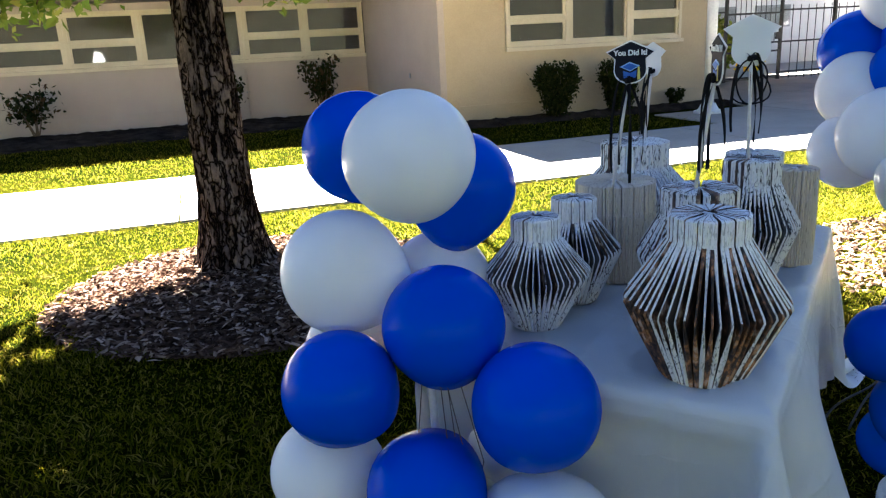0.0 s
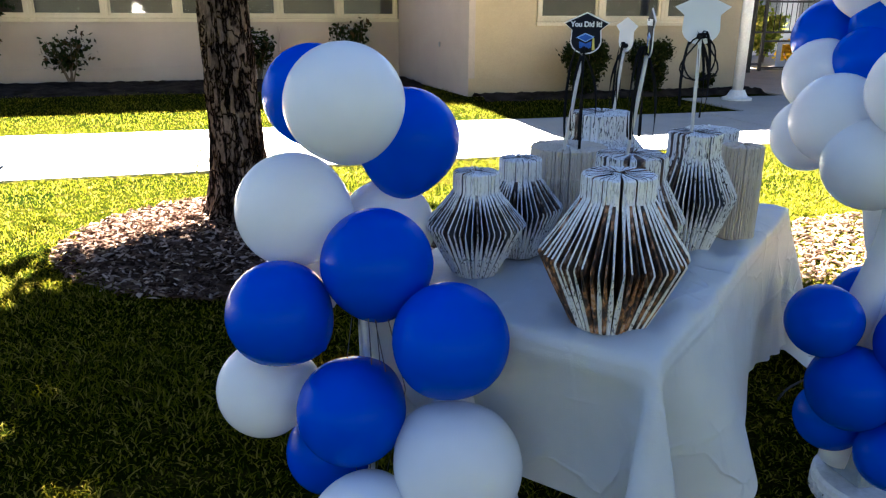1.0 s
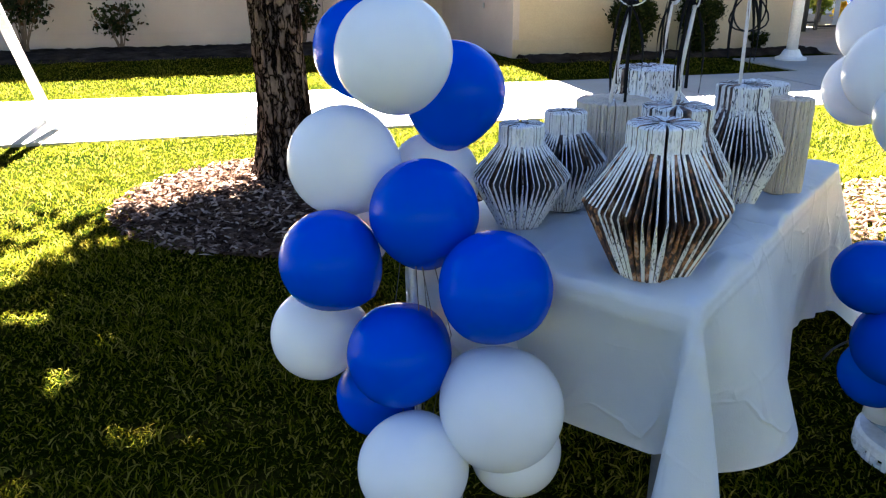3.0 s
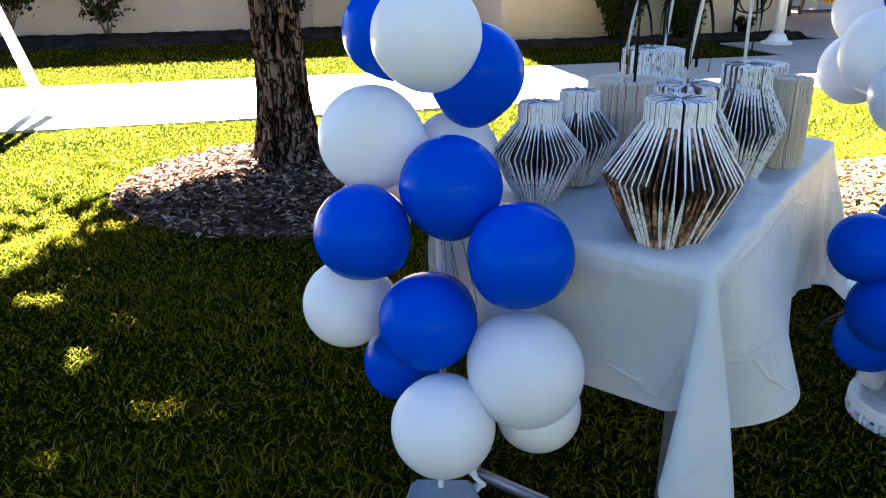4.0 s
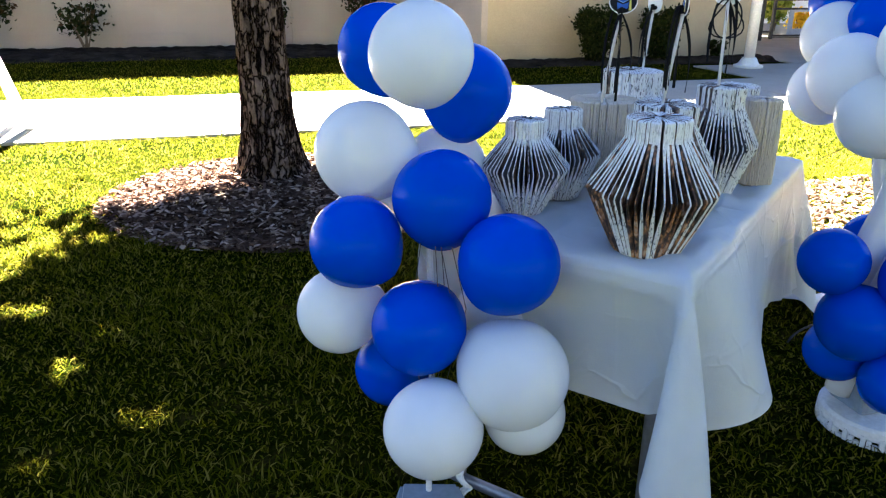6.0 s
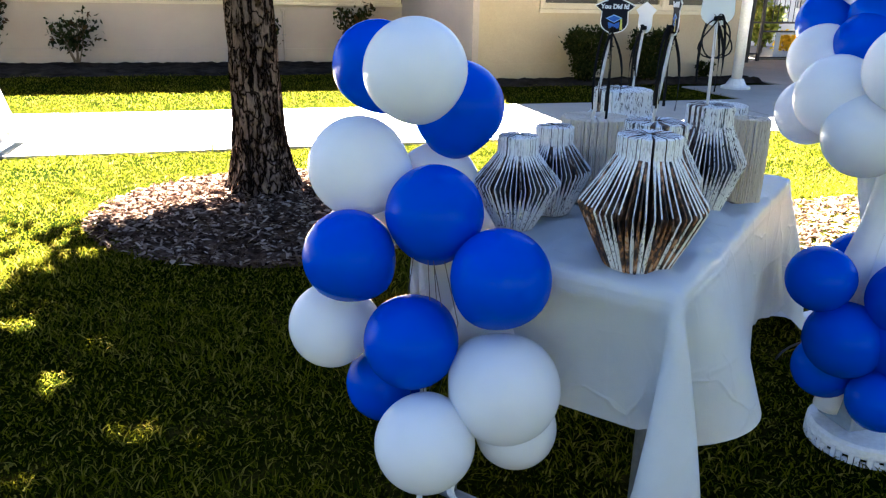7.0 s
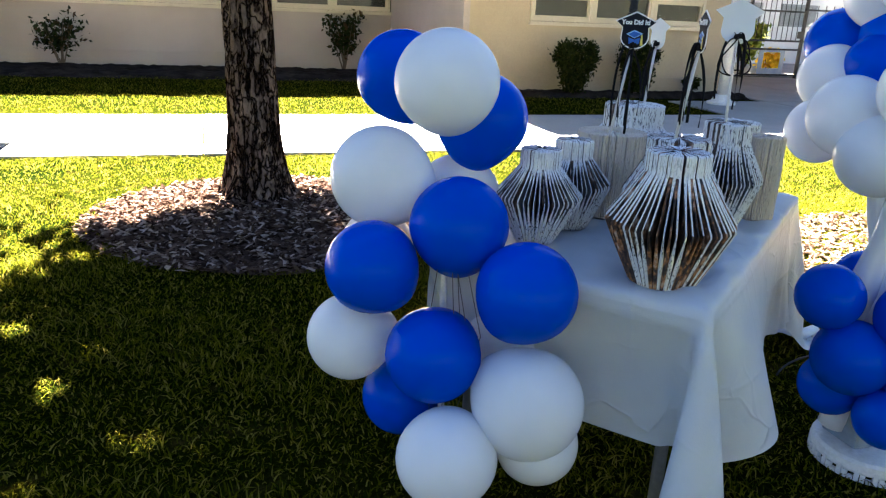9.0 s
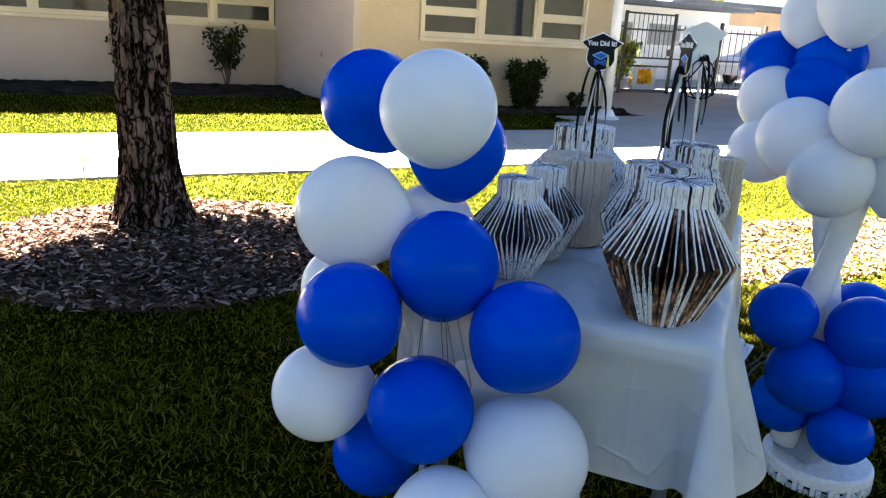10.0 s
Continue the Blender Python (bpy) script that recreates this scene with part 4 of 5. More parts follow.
def rumple(x, y):
    """The cloth's height over the flat tabletop."""
    w = 0.006 * noise.noise(Vector((x * 5, y * 9, 0))) + 0.005 * max(0, 1 - abs(math.sin(x * 5.5 + y * 4.2)) * 7) + 0.004 * max(0, 1 - abs(math.sin(y * 8 - x * 2)) * 8)
    for ax, ay, bx, by, amp in CREASES:
        L2 = (bx - ax) ** 2 + (by - ay) ** 2
        q = min(1, max(0, ((x - ax) * (bx - ax) + (y - ay) * (by - ay)) / L2))
        d = math.hypot(x - ax - q * (bx - ax), y - ay - q * (by - ay))
        w += amp * 1.7 * math.exp(-((d / 0.018) ** 2)) * math.sin(math.pi * (0.08 + 0.84 * q))
    w += 0.028 * max(0, noise.noise(Vector((x * 8, y * 14, 4)))) * math.exp(-((min(y, 0.3) / 0.09) ** 2))
    edge = min(x, y, LONG - x, WIDE - y)
    return max(w, -0.001) * min(1, edge / 0.02 + 0.25) - 0.005 * max(0, 1 - edge / 0.015)


def drape():
    """Lets the overhanging cloth fall from the tabletop in a light breeze; heights and places of its grid of points when it rests."""
    hx, hy = LONG / CELLS, WIDE / ROWS
    i, j = np.arange(-BEFORE_X, CELLS + AFTER_X + 1), np.arange(-BEFORE_Y, ROWS + AFTER_Y + 1)
    X, Y = np.meshgrid(i * hx, j * hy, indexing="ij")
    P = np.stack([X, Y, np.full_like(X, TOP + 0.004)], -1)
    held = (X > -1e-6) & (X < LONG + 1e-6) & (Y > -1e-6) & (Y < WIDE + 1e-6)
    for a, b in zip(*np.nonzero(held)):
        P[a, b, 2] += rumple(P[a, b, 0], P[a, b, 1])
    rng = np.random.default_rng(77)
    P[~held] += rng.normal(size=(int((~held).sum()), 3)) * 0.002
    W = np.where(held, 0.0, 1.0)[..., None]
    # breeze: out from the long side, strongest by the near corner; the far end streams away from the table
    force = np.zeros_like(P)
    force[..., 2] = -9.8
    force[..., 1] -= np.where((Y < 0) & (X > 0), 5.2 * np.exp(-((X - 0.28) / 0.15) ** 2) + 0.4 + 0.7 * np.sin(X * 13), 0)
    force[..., 0] -= np.where((X < 0.0) & (Y < 0), 0.7, 0)
    force[..., 1] -= np.where((X < 0.0) & (Y < 0), 0.8, 0)
    force[..., 1] += np.where((X > 0.0) & (X < 0.10) & (Y < -0.04), 5.0, 0)
    force[..., 0] += np.where((X > 0.1) & (X < 0.4) & (Y < -0.1), 1.5, 0)
    force[..., 0] += np.where(X > LONG, 7.0, 0)
    force[..., 0] += np.where((X < 0) & (Y > 0.03), 6.0, 0)
    links = []

    def add(di, dj, stiff, colours):
        rest = math.hypot(di * hx, dj * hy)
        for k in colours:
            rows = [r for r in range(P.shape[0] - abs(di)) if r % (2 * abs(di)) in k] if di else None
            if di:
                a = np.array(rows)
                b = a + di
                ja = slice(0, P.shape[1] - dj) if dj >= 0 else slice(-dj, None)
                jb = slice(dj, None) if dj >= 0 else slice(0, P.shape[1] + dj)
                links.append(((a, ja), (b, jb), rest, stiff))
            else:
                a = np.array([r for r in range(P.shape[1] - dj) if r % (2 * dj) in k])
                links.append(((slice(None), a), (slice(None), a + dj), rest, stiff))

    add(1, 0, 1.0, ((0,), (1,)))
    add(0, 1, 1.0, ((0,), (1,)))
    add(1, 1, 0.8, ((0,), (1,)))
    add(1, -1, 0.8, ((0,), (1,)))
    add(2, 0, 0.04, ((0, 1), (2, 3)))
    add(0, 2, 0.04, ((0, 1), (2, 3)))
    V0, dt = np.zeros_like(P), 0.012
    for step in range(260):
        old = P.copy()
        V0 = V0 * (0.97 if step < 130 else 0.90) + force * dt
        P = P + V0 * dt * W
        for _ in range(9):
            for a, b, rest, stiff in links:
                A, B, wa, wb = P[a], P[b], W[a], W[b]
                d = B - A
                L = np.sqrt((d * d).sum(-1, keepdims=True)) + 1e-9
                c = d * (stiff * (L - rest) / (np.maximum(wa + wb, 1e-9) * L))
                P[a] = A + wa * c
                P[b] = B - wb * c
            P[..., 2] = np.maximum(P[..., 2], 0.012)
        # keep the cloth outside the table; below the tabletop's edge it may sway in as far as the legs
        deep = np.where(P[..., 2] < TOP - 0.05, 0.055, -0.004)
        gap = np.stack([P[..., 0] - deep, LONG + 0.004 - P[..., 0], P[..., 1] - deep, WIDE + 0.004 - P[..., 1]], -1)
        inside = (gap > 0).all(-1) & (P[..., 2] < TOP) & ~held
        side = gap.argmin(-1)
        for k, (axis, sign) in enumerate(((0, -1), (0, 1), (1, -1), (1, 1))):
            sel = inside & (side == k)
            P[sel, axis] += sign * gap[sel, k]
        V0 = (P - old) / dt
    return P


resting = drape()
ni, nj = resting.shape[:2]
faces = [(a * nj + b, (a + 1) * nj + b, (a + 1) * nj + b + 1, a * nj + b + 1) for a in range(ni - 1) for b in range(nj - 1)]
cloth = raw("tablecloth", resting.reshape(-1, 3).tolist(), faces, CLOTH, smooth=True)
crease = cloth.data.attributes.new("crease_edge", "FLOAT", "EDGE")
for e in cloth.data.edges:
    ends = [divmod(v, nj) for v in e.vertices]
    on = [(a - BEFORE_X, b - BEFORE_Y) for a, b in ends]
    along_x = all(b in (0, ROWS) and 0 <= a <= CELLS for a, b in on)
    along_y = all(a in (0, CELLS) and 0 <= b <= ROWS for a, b in on)
    crease.data[e.index].value = 0.85 if along_x or along_y else 0.0
sheet = np.array([(a * LONG / CELLS, b * WIDE / ROWS) for a in range(ni) for b in range(nj)])
loops = np.array(faces).reshape(-1)
cloth.data.uv_layers.new(name="sheet").data.foreach_set("uv", sheet[loops].astype(np.float32).reshape(-1))
cloth.matrix_basis = pose(*CORNER, 0, 0, TURN)
tagged(cloth, "white plastic tablecloth draped to uneven hems with a long corner fold", "tablecloth")
rounding = cloth.modifiers.new("rounding", "SUBSURF")
rounding.levels = rounding.render_levels = 1

# ---- folded book lanterns ----
def lantern(at, rb, rw, rn, zw, zn, zt, pages, mat, label, seed, turn=0.0, back=None, face=None, edge=None, neck=None, closed=False):
    """A book folded page by page into a standing lantern: each page a thin fin whose outer edge follows the outline."""
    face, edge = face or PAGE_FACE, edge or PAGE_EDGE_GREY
    neck = neck or (PAGE_EDGE if edge == PAGE_EDGE_GREY else edge)
    at = (*at, TOP + 0.005)
    t = thing("book_lantern", label, "lantern", at, "folded book lanterns", turn=turn)
    rng = np.random.default_rng(seed)
    core = 0.012
    bm = bmesh.new()
    outline = [(rb * 0.86, 0.0), (rb, 0.004), (rb + (rw - rb) * 0.5, zw * 0.5), (rw, zw), (rw * 0.985, zw + 0.006), (rw + (rn - rw) * 0.5, (zw + zn) / 2), (rn * 1.02, zn), (rn, zn + 0.004), (rn, zt - 0.003), (rn * 0.93, zt)]
    meshes = []
    for kind in range(4):
        k0 = math.pi * rn / pages * (0.86 - 0.05 * kind)
        verts, faces = [], []
        side = []
        for sgn in (-1, 1):
            row = []
            for r, z in outline:
                if z < zw * 0.98:
                    wdt = math.pi * r / pages * (0.97 - 0.04 * kind)
                elif z < zn:
                    wdt = k0 * (0.56 + 0.22 * (z - zw) / (zn - zw))
                else:
                    wdt = math.pi * r / pages * 0.99
                if closed:
                    wdt = math.pi * r / pages * (0.995 - 0.006 * kind)
                wdt = min(max(wdt, k0 * 0.4), math.pi * r / pages * 0.995)
                row.append(len(verts))
                verts.append((r - 0.0008, sgn * wdt, z))
            for r, z in ((core, zt), (core, 0.0)):
                row.append(len(verts))
                verts.append((r, sgn * math.pi * core / pages * 0.8, z))
            side.append(row)
        ridge = []
        for r, z in outline:
            ridge.append(len(verts))
            verts.append((r + (0.0022 if z < zn else 0.0007), 0.0004 * (kind - 1.5), z))
        m = len(outline)
        a, b = side
        for k in range(m - 1):
            faces += [(a[k], a[k + 1], ridge[k + 1], ridge[k]), (ridge[k], ridge[k + 1], b[k + 1], b[k])]
        # side sheets
        for row, flip in ((a, False), (b, True)):
            top_c, low_c = row[m], row[m + 1]
            fan = [(low_c, row[k], row[k + 1]) for k in range(4)] + [(low_c, row[4], top_c)] + [(top_c, row[k], row[k + 1]) for k in range(4, m - 1)]
            faces += [f[::-1] for f in fan] if not flip else fan
        faces.append((a[m - 1], b[m - 1], b[m], a[m]))
        faces.append((a[0], a[m + 1], b[m + 1], b[0]))
        me = bpy.data.meshes.new("folded_page")
        me.from_pydata(verts, [], faces)
        me.materials.append(mat)
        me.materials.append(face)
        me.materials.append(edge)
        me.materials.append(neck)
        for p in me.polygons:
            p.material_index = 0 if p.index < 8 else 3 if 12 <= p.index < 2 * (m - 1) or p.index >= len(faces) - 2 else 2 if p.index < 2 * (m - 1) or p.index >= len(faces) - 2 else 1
        meshes.append(me)
    other = []
    if back:
        for me in meshes:
            m2 = me.copy()
            m2.materials.clear()
            m2.materials.append(back)
            m2.materials.append(face)
            m2.materials.append(edge)
            m2.materials.append(neck)
            other.append(m2)
    for k in range(pages):
        second = back and (k % pages) >= pages // 2
        ob = new("folded_page", (other if second else meshes)[int(rng.integers(4))])
        ob.parent = t
        jit = rng.normal() * 0.07
        ob.matrix_basis = pose(0, 0, 0, rng.normal() * 0.25, 0, 360 * (k + jit) / pages) @ Matrix.Diagonal((1 + rng.normal() * 0.010, 1, 1 + rng.normal() * 0.003, 1))
    # spine and the two halves' meeting covers
    part("spine", box((-0.003, -rn * 0.96, 0.002), (0.003, rn * 0.96, zt - 0.001)), CARD_BLACK if back else CARD_WHITE, t)
    return t


def drum(at, r, h, mat, label, seed, pages=70, turn=0.0):
    """Straight-sided lantern of pages folded in half."""
    return lantern(at, r * 0.97, r, r * 0.99, h * 0.5, h * 0.7, h, pages, mat, label, seed, turn, None, mat, mat, closed=True)


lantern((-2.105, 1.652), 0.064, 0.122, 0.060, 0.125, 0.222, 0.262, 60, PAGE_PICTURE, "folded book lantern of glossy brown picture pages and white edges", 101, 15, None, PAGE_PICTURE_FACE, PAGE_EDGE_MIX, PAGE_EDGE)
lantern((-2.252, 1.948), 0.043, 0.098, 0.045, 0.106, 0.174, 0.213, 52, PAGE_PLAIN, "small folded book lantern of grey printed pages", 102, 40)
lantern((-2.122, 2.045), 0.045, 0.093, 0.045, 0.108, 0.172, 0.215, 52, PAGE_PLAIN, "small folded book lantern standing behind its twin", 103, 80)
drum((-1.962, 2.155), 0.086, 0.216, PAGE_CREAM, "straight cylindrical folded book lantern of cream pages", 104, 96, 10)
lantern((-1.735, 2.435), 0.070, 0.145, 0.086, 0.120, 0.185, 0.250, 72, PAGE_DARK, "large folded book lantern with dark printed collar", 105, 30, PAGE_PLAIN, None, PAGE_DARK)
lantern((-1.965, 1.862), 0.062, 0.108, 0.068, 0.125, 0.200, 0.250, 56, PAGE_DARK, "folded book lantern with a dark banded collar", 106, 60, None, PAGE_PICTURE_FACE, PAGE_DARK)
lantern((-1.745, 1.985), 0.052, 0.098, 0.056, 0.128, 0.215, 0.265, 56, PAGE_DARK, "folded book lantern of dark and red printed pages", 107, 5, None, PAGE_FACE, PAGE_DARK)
drum((-1.550, 2.205), 0.066, 0.232, PAGE_PLAIN, "straight cylindrical folded book lantern of printed pages", 108, 76)
drum((-1.575, 2.042), 0.046, 0.220, PAGE_CREAM, "narrow cylindrical folded book lantern of cream pages", 109, 50)

# ---- cap signs on sticks ----
def cap_outline():
    """A mortarboard over a rounded body."""
    pts = [(-0.062, 0.030), (0.0, 0.058), (0.062, 0.030), (0.040, 0.012), (0.042, -0.018)]
    pts += [(0.042 * math.cos(a), -0.018 - 0.034 * math.sin(a)) for a in np.linspace(0.2, math.pi - 0.2, 9)]
    pts += [(-0.042, -0.018), (-0.040, 0.012)]
    return pts


def flat(pts, y0, y1, bm=None):
    bm = bm or bmesh.new()
    a = [bm.verts.new((x, y0, z)) for x, z in pts]
    b = [bm.verts.new((x, y1, z)) for x, z in pts]
    bm.faces.new(a); bm.faces.new(b[::-1])
    for k in range(len(pts)):
        bm.faces.new((a[k], b[k], b[(k + 1) % len(pts)], a[(k + 1) % len(pts)]))
    bmesh.ops.recalc_face_normals(bm, faces=bm.faces)
    return bm


def writing(text, size, at, mat, parent):
    cu = bpy.data.curves.new("lettering", "FONT")
    cu.body, cu.size, cu.align_x, cu.align_y, cu.extrude, cu.offset = text, size, "CENTER", "CENTER", 0.0004, 0.0006
    tmp = new("lettering", cu)
    me = bpy.data.meshes.new_from_object(tmp.evaluated_get(bpy.context.evaluated_depsgraph_get()))
    bpy.data.objects.remove(tmp)
    me.materials.clear()
    me.materials.append(mat)
    ob = new("lettering", me)
    ob.parent = parent
    ob.matrix_basis = pose(*at, 90, 0, 0)
    return ob


def cap_sign(at, foot, turn, scale, label, seed, loops=()):
    """A card on a stick that stands in a lantern, with black ribbons tied under the card. foot: the stick's lower end."""
    t = thing("cap_sign", label, "party sign", foot, "graduation cap signs")
    rise = Vector(at) - Vector(foot)
    part("stick", tube([tuple(rise * (-0.10 / rise.z)), tuple(rise * 0.5), tuple(rise * ((rise.z - 0.036 * scale) / rise.z))], 0.0038, 8), STICK_WOOD, t, smooth=True)
    card = part("card", flat([(x * scale, z * scale) for x, z in cap_outline()], -0.0012, 0.0006), CARD_WHITE, t, "white card cut as a graduation cap")
    card.matrix_basis = Matrix.Translation(rise) @ pose(0, 0, 0, 0, 0, turn)
    s = 0.93 * scale
    p = part("print", flat([(x * s, z * s + 0.0) for x, z in cap_outline()], -0.0022, -0.0014), CARD_BLACK, card, "glossy black printed front")
    hat = [(-0.026, -0.008), (-0.002, 0.004), (0.024, -0.006), (0.0, -0.020)]
    part("print", flat([(x * scale, z * scale) for x, z in hat], -0.0034, -0.0026), CARD_PALE_BLUE, card, "pale blue cap drawing")
    inner = [(-0.020, -0.0085), (-0.002, 0.0005), (0.019, -0.007), (0.0, -0.0175)]
    part("print", flat([(x * scale, z * scale) for x, z in inner], -0.0042, -0.0036), CARD_BLUE, card, "blue cap drawing")
    bowl = [(-0.018, -0.018), (0.0, -0.024), (0.016, -0.017), (0.015, -0.034), (0.0, -0.042), (-0.016, -0.036)]
    part("print", flat([(x * scale, z * scale) for x, z in bowl], -0.0034, -0.0026), CARD_BLUE, card, "blue cap drawing")
    tassel = [(0.019, -0.008), (0.023, -0.009), (0.026, -0.040), (0.018, -0.041)]
    part("print", flat([(x * scale, z * scale) for x, z in tassel], -0.0050, -0.0044), CARD_YELLOW, card, "yellow tassel drawing")
    writing("You Did It!", 0.0185 * scale, (0, -0.0036, 0.026 * scale), CARD_WHITE, card)
    rng = np.random.default_rng(seed)
    knot = rise * 0.86
    part("bow", tube([tuple(knot + Vector((-0.008, -0.004, 0))), tuple(knot + Vector((0.008, -0.004, 0.002)))], 0.006, 8), BLACK_RIBBON, t)
    for side in loops:
        # a bow loop to the side, hanging from the knot
        loop = [knot + Vector((side * 0.034 * scale * math.sin(q) * (1.2 - 0.5 * math.cos(q)), -0.006 + 0.012 * math.sin(q * 2), -0.045 * (1 - math.cos(q)))) for q in np.linspace(0, math.tau, 22)]
        part("ribbon_loop", tube(loop, 0.0018, 5), BLACK_RIBBON, t, smooth=True)
    for k in range(5):
        a = rng.uniform(0, math.tau)
        swing = Vector((math.cos(a), math.sin(a), 0)) * rng.uniform(0.010, 0.034)
        end = knot + swing * 1.1 + Vector((0, 0, -min(knot.z * rng.uniform(0.75, 1.0), 0.24)))
        pts = [knot, knot + swing * 0.8 + Vector((0, 0, -0.04 if k > 1 else 0.05)), knot.lerp(end, 0.5) + swing * 0.9, end]
        # flat ribbon
        verts, faces = [], []
        N = 14
        for i in range(N + 1):
            q = i / N
            p = pts[0] * (1 - q) ** 3 + pts[1] * 3 * q * (1 - q) ** 2 + pts[2] * 3 * q * q * (1 - q) + pts[3] * q ** 3
            w = Vector((math.cos(a + q * 3 + 1.5), math.sin(a + q * 3 + 1.5), 0)) * 0.0032
            nrm = Vector((-w.y, w.x, 0)).normalized() * 0.0003
            verts += [tuple(p - w + nrm), tuple(p + w + nrm), tuple(p + w - nrm), tuple(p - w - nrm)]
        for i in range(N):
            b0 = i * 4
            for e in range(4):
                faces.append((b0 + e, b0 + (e + 1) % 4, b0 + 4 + (e + 1) % 4, b0 + 4 + e))
        raw("ribbon", verts, faces, BLACK_RIBBON, t, smooth=True)
    return t


FRONT = "black graduation cap card on a stick with black ribbons"
REAR = "cap-shaped card turned to its blank white back, with black ribbons"
cap_sign((-1.954, 2.115, 1.203), (-1.992, 2.112, 0.958), -35, 0.80, FRONT, 61)
cap_sign((-1.654, 2.485, 1.188), (-1.688, 2.46, 0.990), 95, 0.82, REAR, 62)
cap_sign((-1.970, 1.822, 1.212), (-1.982, 1.85, 0.993), -112, 0.78, FRONT, 63)
cap_sign((-1.737, 2.018, 1.233), (-1.752, 1.99, 1.008), 160, 0.93, REAR, 64, (-1, 1))

# ---- balloon columns ----
def balloon(parent, centre, r, mat, neck, label):
    """A slightly pear-shaped balloon whose tied neck points along neck, with its rolled knot as a sub-part."""
    d = Vector(neck).normalized()
    prof = []
    for k in range(25):
        a = math.pi * k / 24
        z = math.cos(a)
        rad = math.sin(a)
        if z < 0:
            # draws out towards the neck
            rad *= 1 - 0.10 * (-z) ** 1.5
            z *= 1 + 0.13 * (-z) ** 3
        prof.append((max(rad * r, 0.004), z * r))
    bm = lathe(prof, 40)
    m = (-d).to_track_quat("Z", "Y").to_matrix().to_4x4()
    m.translation = Vector(centre)
    bm.transform(m)
    b = part("balloon", bm, mat, parent, label, smooth=True)
    kb = lathe([(0.0045, -r * 1.12), (0.003, -r * 1.145), (0.0055, -r * 1.16), (0.007, -r * 1.185), (0.004, -r * 1.19)], 12)
    kb.transform(m)
    part("knot", kb, mat, b, smooth=True)
    return b


BL, WH = "glossy blue latex balloon", "matt white latex balloon"
column = thing("balloon_column", "column of round blue and white balloons on a weighted stand", "balloons", (-2.5, 1.84, 0), "balloon columns")
AX = Vector((-2.5, 1.84, 0))
LEAN = Vector((0.008, 0.014, -0.006))
first = [
    ((-2.537, 1.766, 1.115), 0.097, WHITE_LATEX, (0.3, 0.5, -0.9)), ((-2.558, 2.02, 1.101), 0.098, BLUE, (0.3, -0.6, -0.7)),
    ((-2.385, 1.99, 1.014), 0.103, BLUE, (-0.25, -0.3, -0.9)), ((-2.613, 1.958, 0.897), 0.109, WHITE_LATEX, (0.8, -0.6, -0.3)),
    ((-2.425, 2.01, 0.835), 0.098, WHITE_LATEX, (-0.5, -0.6, -0.5)), ((-2.481, 1.822, 0.822), 0.102, BLUE, (0.05, 0.25, -1)),
    ((-2.656, 1.839, 0.738), 0.096, BLUE, (0.7, 0.1, -0.75)), ((-2.383, 1.683, 0.722), 0.101, BLUE, (-0.35, 0.4, -0.9)),
    ((-2.688, 1.904, 0.559), 0.094, WHITE_LATEX, (0.9, -0.2, 0.2)), ((-2.544, 1.756, 0.572), 0.099, BLUE, (0.5, 0.5, 0.2)),
    ((-2.571, 1.902, 0.403), 0.089, BLUE, (0.8, 0, 0.4)), ((-2.379, 1.646, 0.500), 0.1137, WHITE_LATEX, (-0.4, 0.7, 0.3)),
    ((-2.542, 1.646, 0.400), 0.101, WHITE_LATEX, (0.3, 0.8, 0.2)), ((-2.350, 1.648, 0.405), 0.086, WHITE_LATEX, (-0.5, 0.6, 0.4)),
    ((-2.315, 1.880, 0.545), 0.098, WHITE_LATEX, (-0.8, 0, 0)), ((-2.60, 2.05, 0.715), 0.085, WHITE_LATEX, (0.5, -0.8, 0)),
]
for c, r, mat, neck in first:
    balloon(column, Vector(c) - AX + LEAN, r, mat, neck, BL if mat == BLUE else WH)
part("pole", tube([(0, 0, 0.05), (0.01, 0, 0.5), (0.0, 0.02, 0.86)], 0.007, 10), WHITE_BOARD, column)
bm = bmesh.new()
for k, (x0, y0, x1, y1) in enumerate(((0.0, 0, 0.03, -0.09), (0.012, 0.0, 0.02, -0.07), (-0.012, 0.0, -0.05, -0.06), (0.02, 0, 0.06, -0.08), (0.0, 0.01, 0.0, -0.09))):
    tube([(x0, y0, 0.88), (x0 * 0.7 + x1 * 0.3, y1 * 0.6, 0.75), (x1, y1, 0.60), (x0, y0, 0.30)], 0.0009, 5, bm)
part("strings", bm, GREY_STRING, column, "thin grey tie strings")
bm = bmesh.new()
v0 = [bm.verts.new(p) for p in ((-0.13, -0.20, 0), (0.09, -0.20, 0), (0.08, 0.03, 0), (-0.09, 0.05, 0))]
v1 = [bm.verts.new(p) for p in ((-0.13, -0.19, 0.10), (0.085, -0.19, 0.10), (0.075, 0.01, 0.10), (-0.055, 0.045, 0.10))]
bm.faces.new(v0[::-1]); bm.faces.new(v1)
for k in range(4):
    bm.faces.new((v0[k], v0[(k + 1) % 4], v1[(k + 1) % 4], v1[k]))
bmesh.ops.bevel(bm, geom=bm.edges[:], offset=0.008, segments=2, affect="EDGES")
part("base_box", bm, BOX_PLASTIC, column, "grey-blue plastic base box")
bm = bmesh.new()
for k in range(3):
    pts = []
    for i in range(12):
        a = i * 0.9 + k
        pts.append((0.085 + 0.012 * math.cos(a), 0.01 + 0.012 * math.sin(a) - 0.02 * k, 0.16 - 0.011 * i))
    tube(pts, 0.004, 6, bm)
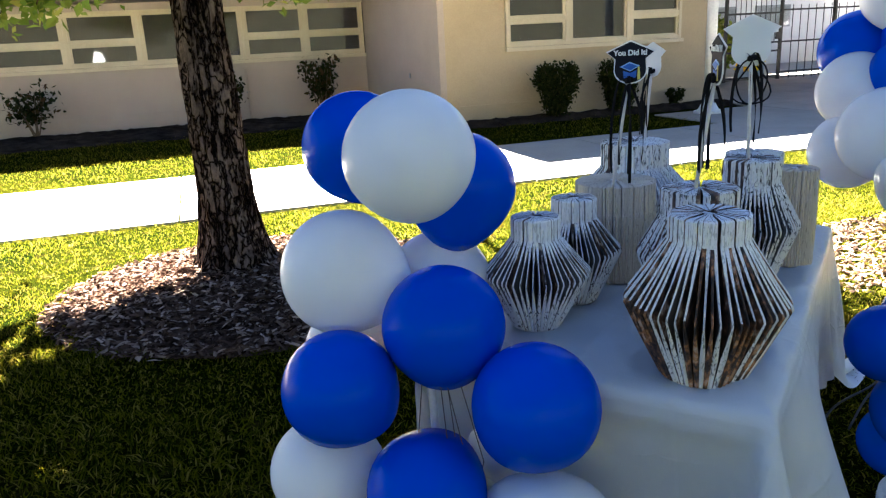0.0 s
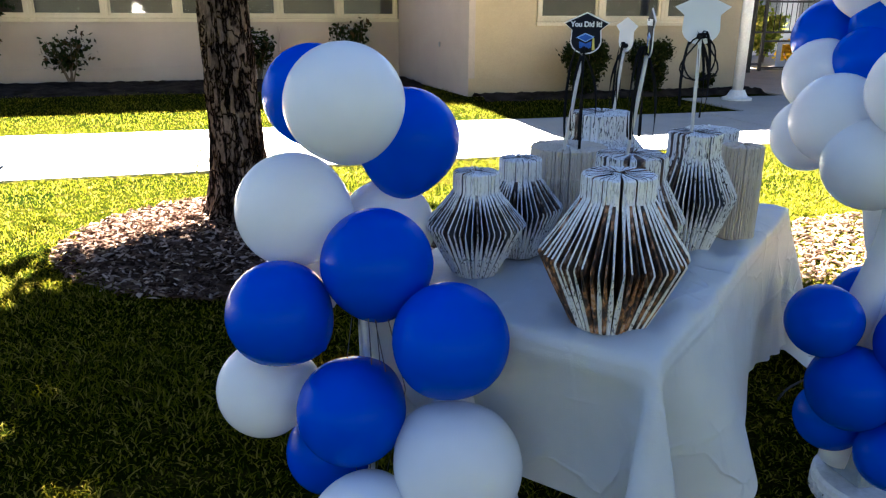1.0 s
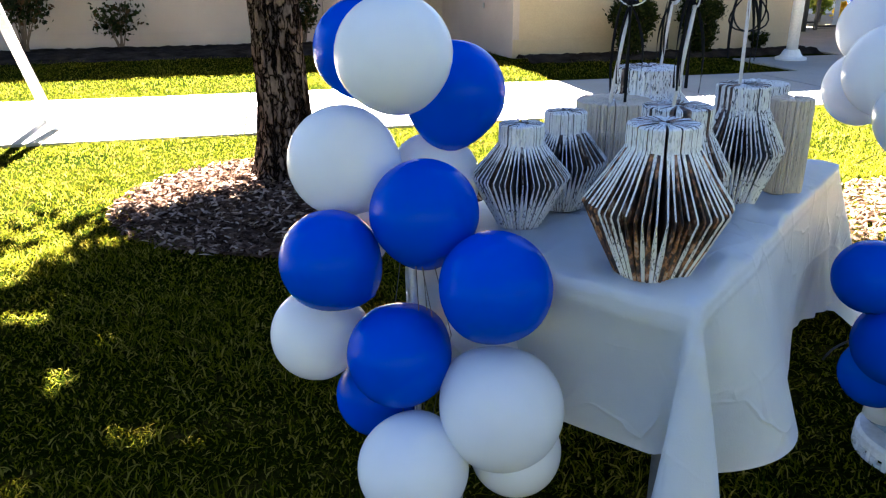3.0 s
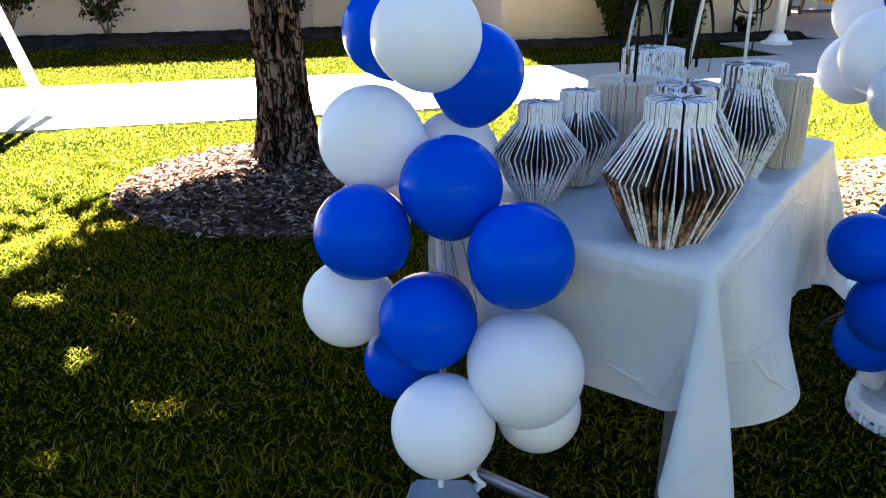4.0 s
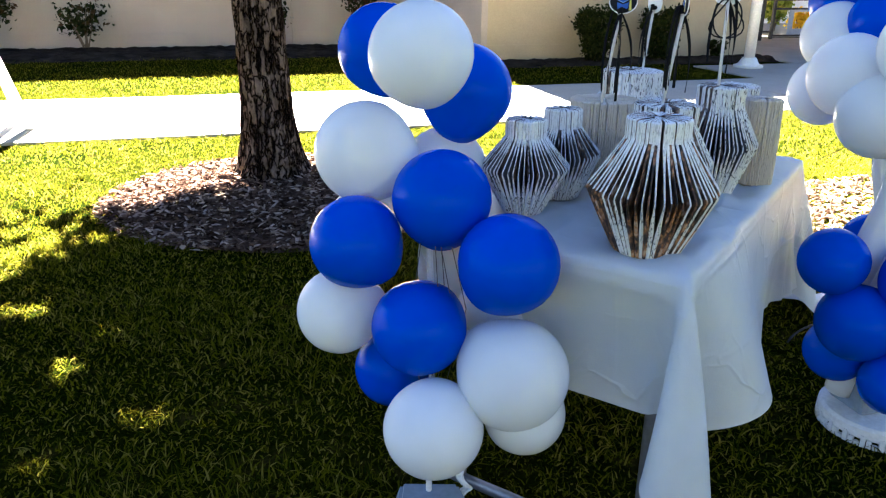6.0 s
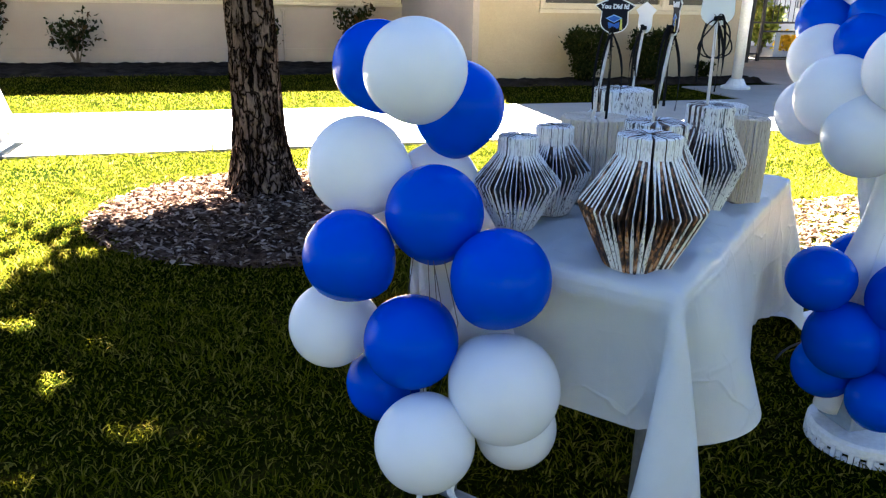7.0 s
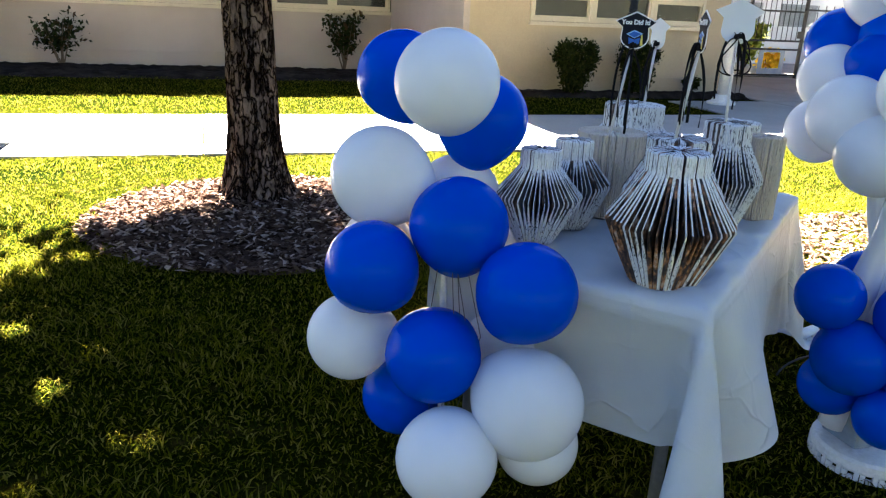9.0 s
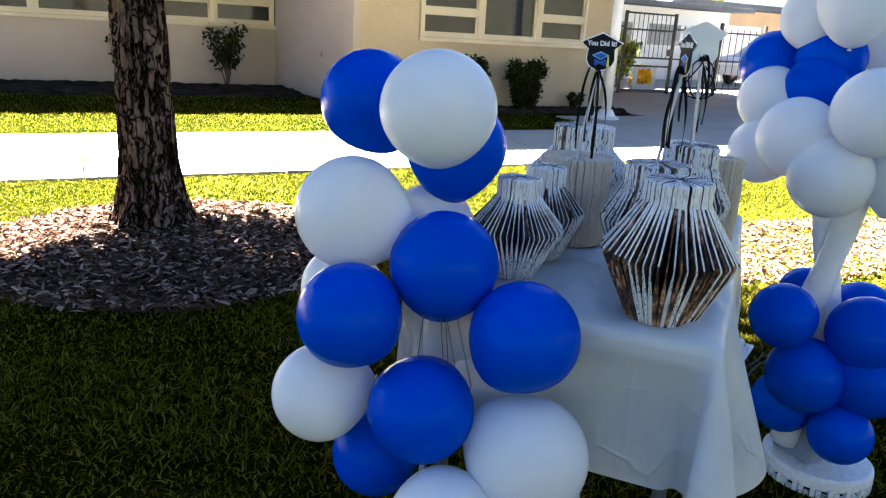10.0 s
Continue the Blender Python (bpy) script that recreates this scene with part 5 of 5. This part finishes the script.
part("curled_ribbon", bm, WHITE_RIBBON, column, "curled white ribbon")

column2 = thing("balloon_column", "column of white and blue balloons on a round white base beside the table", "balloons", (-1.13, 1.95, 0), "balloon columns")
AX2 = Vector((-1.13, 1.95, 0))
second = [
    ((-1.100, 2.350, 1.185), 0.104, BLUE, (0.1, -0.9, -0.3)), ((-1.090, 2.168, 1.212), 0.097, BLUE, (-0.5, -0.2, -0.7)), ((-1.155, 2.150, 1.135), 0.088, BLUE, (0, -0.5, -1)),
    ((-1.190, 2.262, 1.088), 0.099, WHITE_LATEX, (0.2, -1, 0)), ((-1.325, 2.040, 1.010), 0.108, WHITE_LATEX, (0.8, -0.4, 0.05)), ((-1.230, 2.234, 0.940), 0.097, WHITE_LATEX, (0.2, -1, 0)),
    ((-1.320, 1.928, 0.925), 0.106, WHITE_LATEX, (0.8, 0.1, 0.1)), ((-1.305, 1.845, 1.098), 0.110, WHITE_LATEX, (0.6, 0.3, -0.5)),
    ((-1.120, 2.222, 1.325), 0.095, WHITE_LATEX, (0, -0.5, -1)), ((-1.140, 2.080, 1.365), 0.105, WHITE_LATEX, (0, 0, -1)),
    ((-0.95, 2.13, 1.30), 0.105, WHITE_LATEX, (-0.6, 0, -1)), ((-1.13, 1.84, 0.926), 0.105, WHITE_LATEX, (0, 0.5, -1)),
    ((-0.98, 2.0, 1.06), 0.11, BLUE, (-1, 0, 0)), ((-1.02, 1.86, 1.20), 0.11, WHITE_LATEX, (-0.6, 0.3, -0.6)),
    ((-1.326, 1.977, 0.521), 0.092, BLUE, (1, 0, -0.1)), ((-1.095, 2.09, 0.517), 0.085, BLUE, (0, -1, 0)), ((-1.265, 1.917, 0.358), 0.108, BLUE, (0.8, 0, 0.2)),
    ((-1.165, 1.835, 0.500), 0.106, BLUE, (0.3, 0.6, 0)), ((-1.14, 1.82, 0.372), 0.112, BLUE, (0.2, 0.8, 0.2)), ((-1.206, 1.818, 0.212), 0.086, BLUE, (0.6, 0.5, 0.3)),
    ((-1.245, 1.985, 0.235), 0.090, BLUE, (0.7, -0.2, 0.3)), ((-0.98, 1.98, 0.47), 0.11, BLUE, (-1, 0, 0)), ((-0.99, 2.0, 0.26), 0.105, BLUE, (-1, 0, 0)),
]
for c, r, mat, neck in second:
    balloon(column2, Vector(c) - AX2, r, mat, neck, BL if mat == BLUE else WH)
for k in range(2):
    pts, rad = [], []
    for i in range(34):
        q = i / 33
        a = q * 6.5 + math.pi * k
        pts.append((-0.046 + 0.028 * math.cos(a), 0.034 + 0.028 * math.sin(a), 0.10 + 0.95 * q))
        rad.append(0.038 + 0.004 * math.sin(q * 18 + k))
    part("long_balloon", tube(pts, rad, 16), WHITE_LATEX, column2, "long white balloon twisted round its pair", smooth=True)
bm = lathe([(0.148, 0.02), (0.155, 0.03), (0.155, 0.052), (0.146, 0.06), (0.02, 0.064)], 48)
bm.transform(Matrix.Translation((0.02, -0.02, 0)))
part("base_disc", bm, WHITE_BOARD, column2, "round white base disc")
bm = bmesh.new()
for k in range(60):
    a = math.tau * k / 60
    bx = box((0.144, -0.0065, 0.0), (0.157, 0.0065, 0.035 - 0.012 * (k % 3)), 0.0)
    bx.transform(pose(0.02, -0.02, 0, 0, 0, math.degrees(a)))
    me = bpy.data.meshes.new("tmp")
    bx.to_mesh(me)
    bm.from_mesh(me)
    bx.free()
    bpy.data.meshes.remove(me)
part("fringe", bm, WHITE_BOARD, column2, "cut fringe round the base")
part("base_box", box((-0.075, -0.06, 0.062), (0.075, 0.07, 0.19), 0.01), BOX_PLASTIC, column2, "grey-blue plastic base box")

part("tie_string", tube([(-0.105, 0.255, 0.745), (-0.08, 0.18, 0.80), (-0.06, 0.09, 0.90)], 0.0012, 5), GREY_STRING, column2, "thin grey string to the table")

# cables on the grass behind the table
for k, pts in enumerate(([(-1.02, 2.42, 0.012), (-0.86, 2.55, 0.02), (-0.72, 2.50, 0.012), (-0.55, 2.62, 0.01)], [(-0.98, 2.36, 0.012), (-0.80, 2.47, 0.016), (-0.64, 2.60, 0.02), (-0.50, 2.52, 0.01)])):
    cable = thing("cable", "thin black cable lying loose on the grass", "cable", pts[0], "loose cables")
    q = [Vector(p) - Vector(pts[0]) for p in pts]
    path = [q[0] * (1 - a) ** 3 + q[1] * 3 * a * (1 - a) ** 2 + q[2] * 3 * a * a * (1 - a) + q[3] * a ** 3 for a in np.linspace(0, 1, 14)]
    part("wire", tube(path, 0.004, 6), RUBBER, cable, smooth=True)
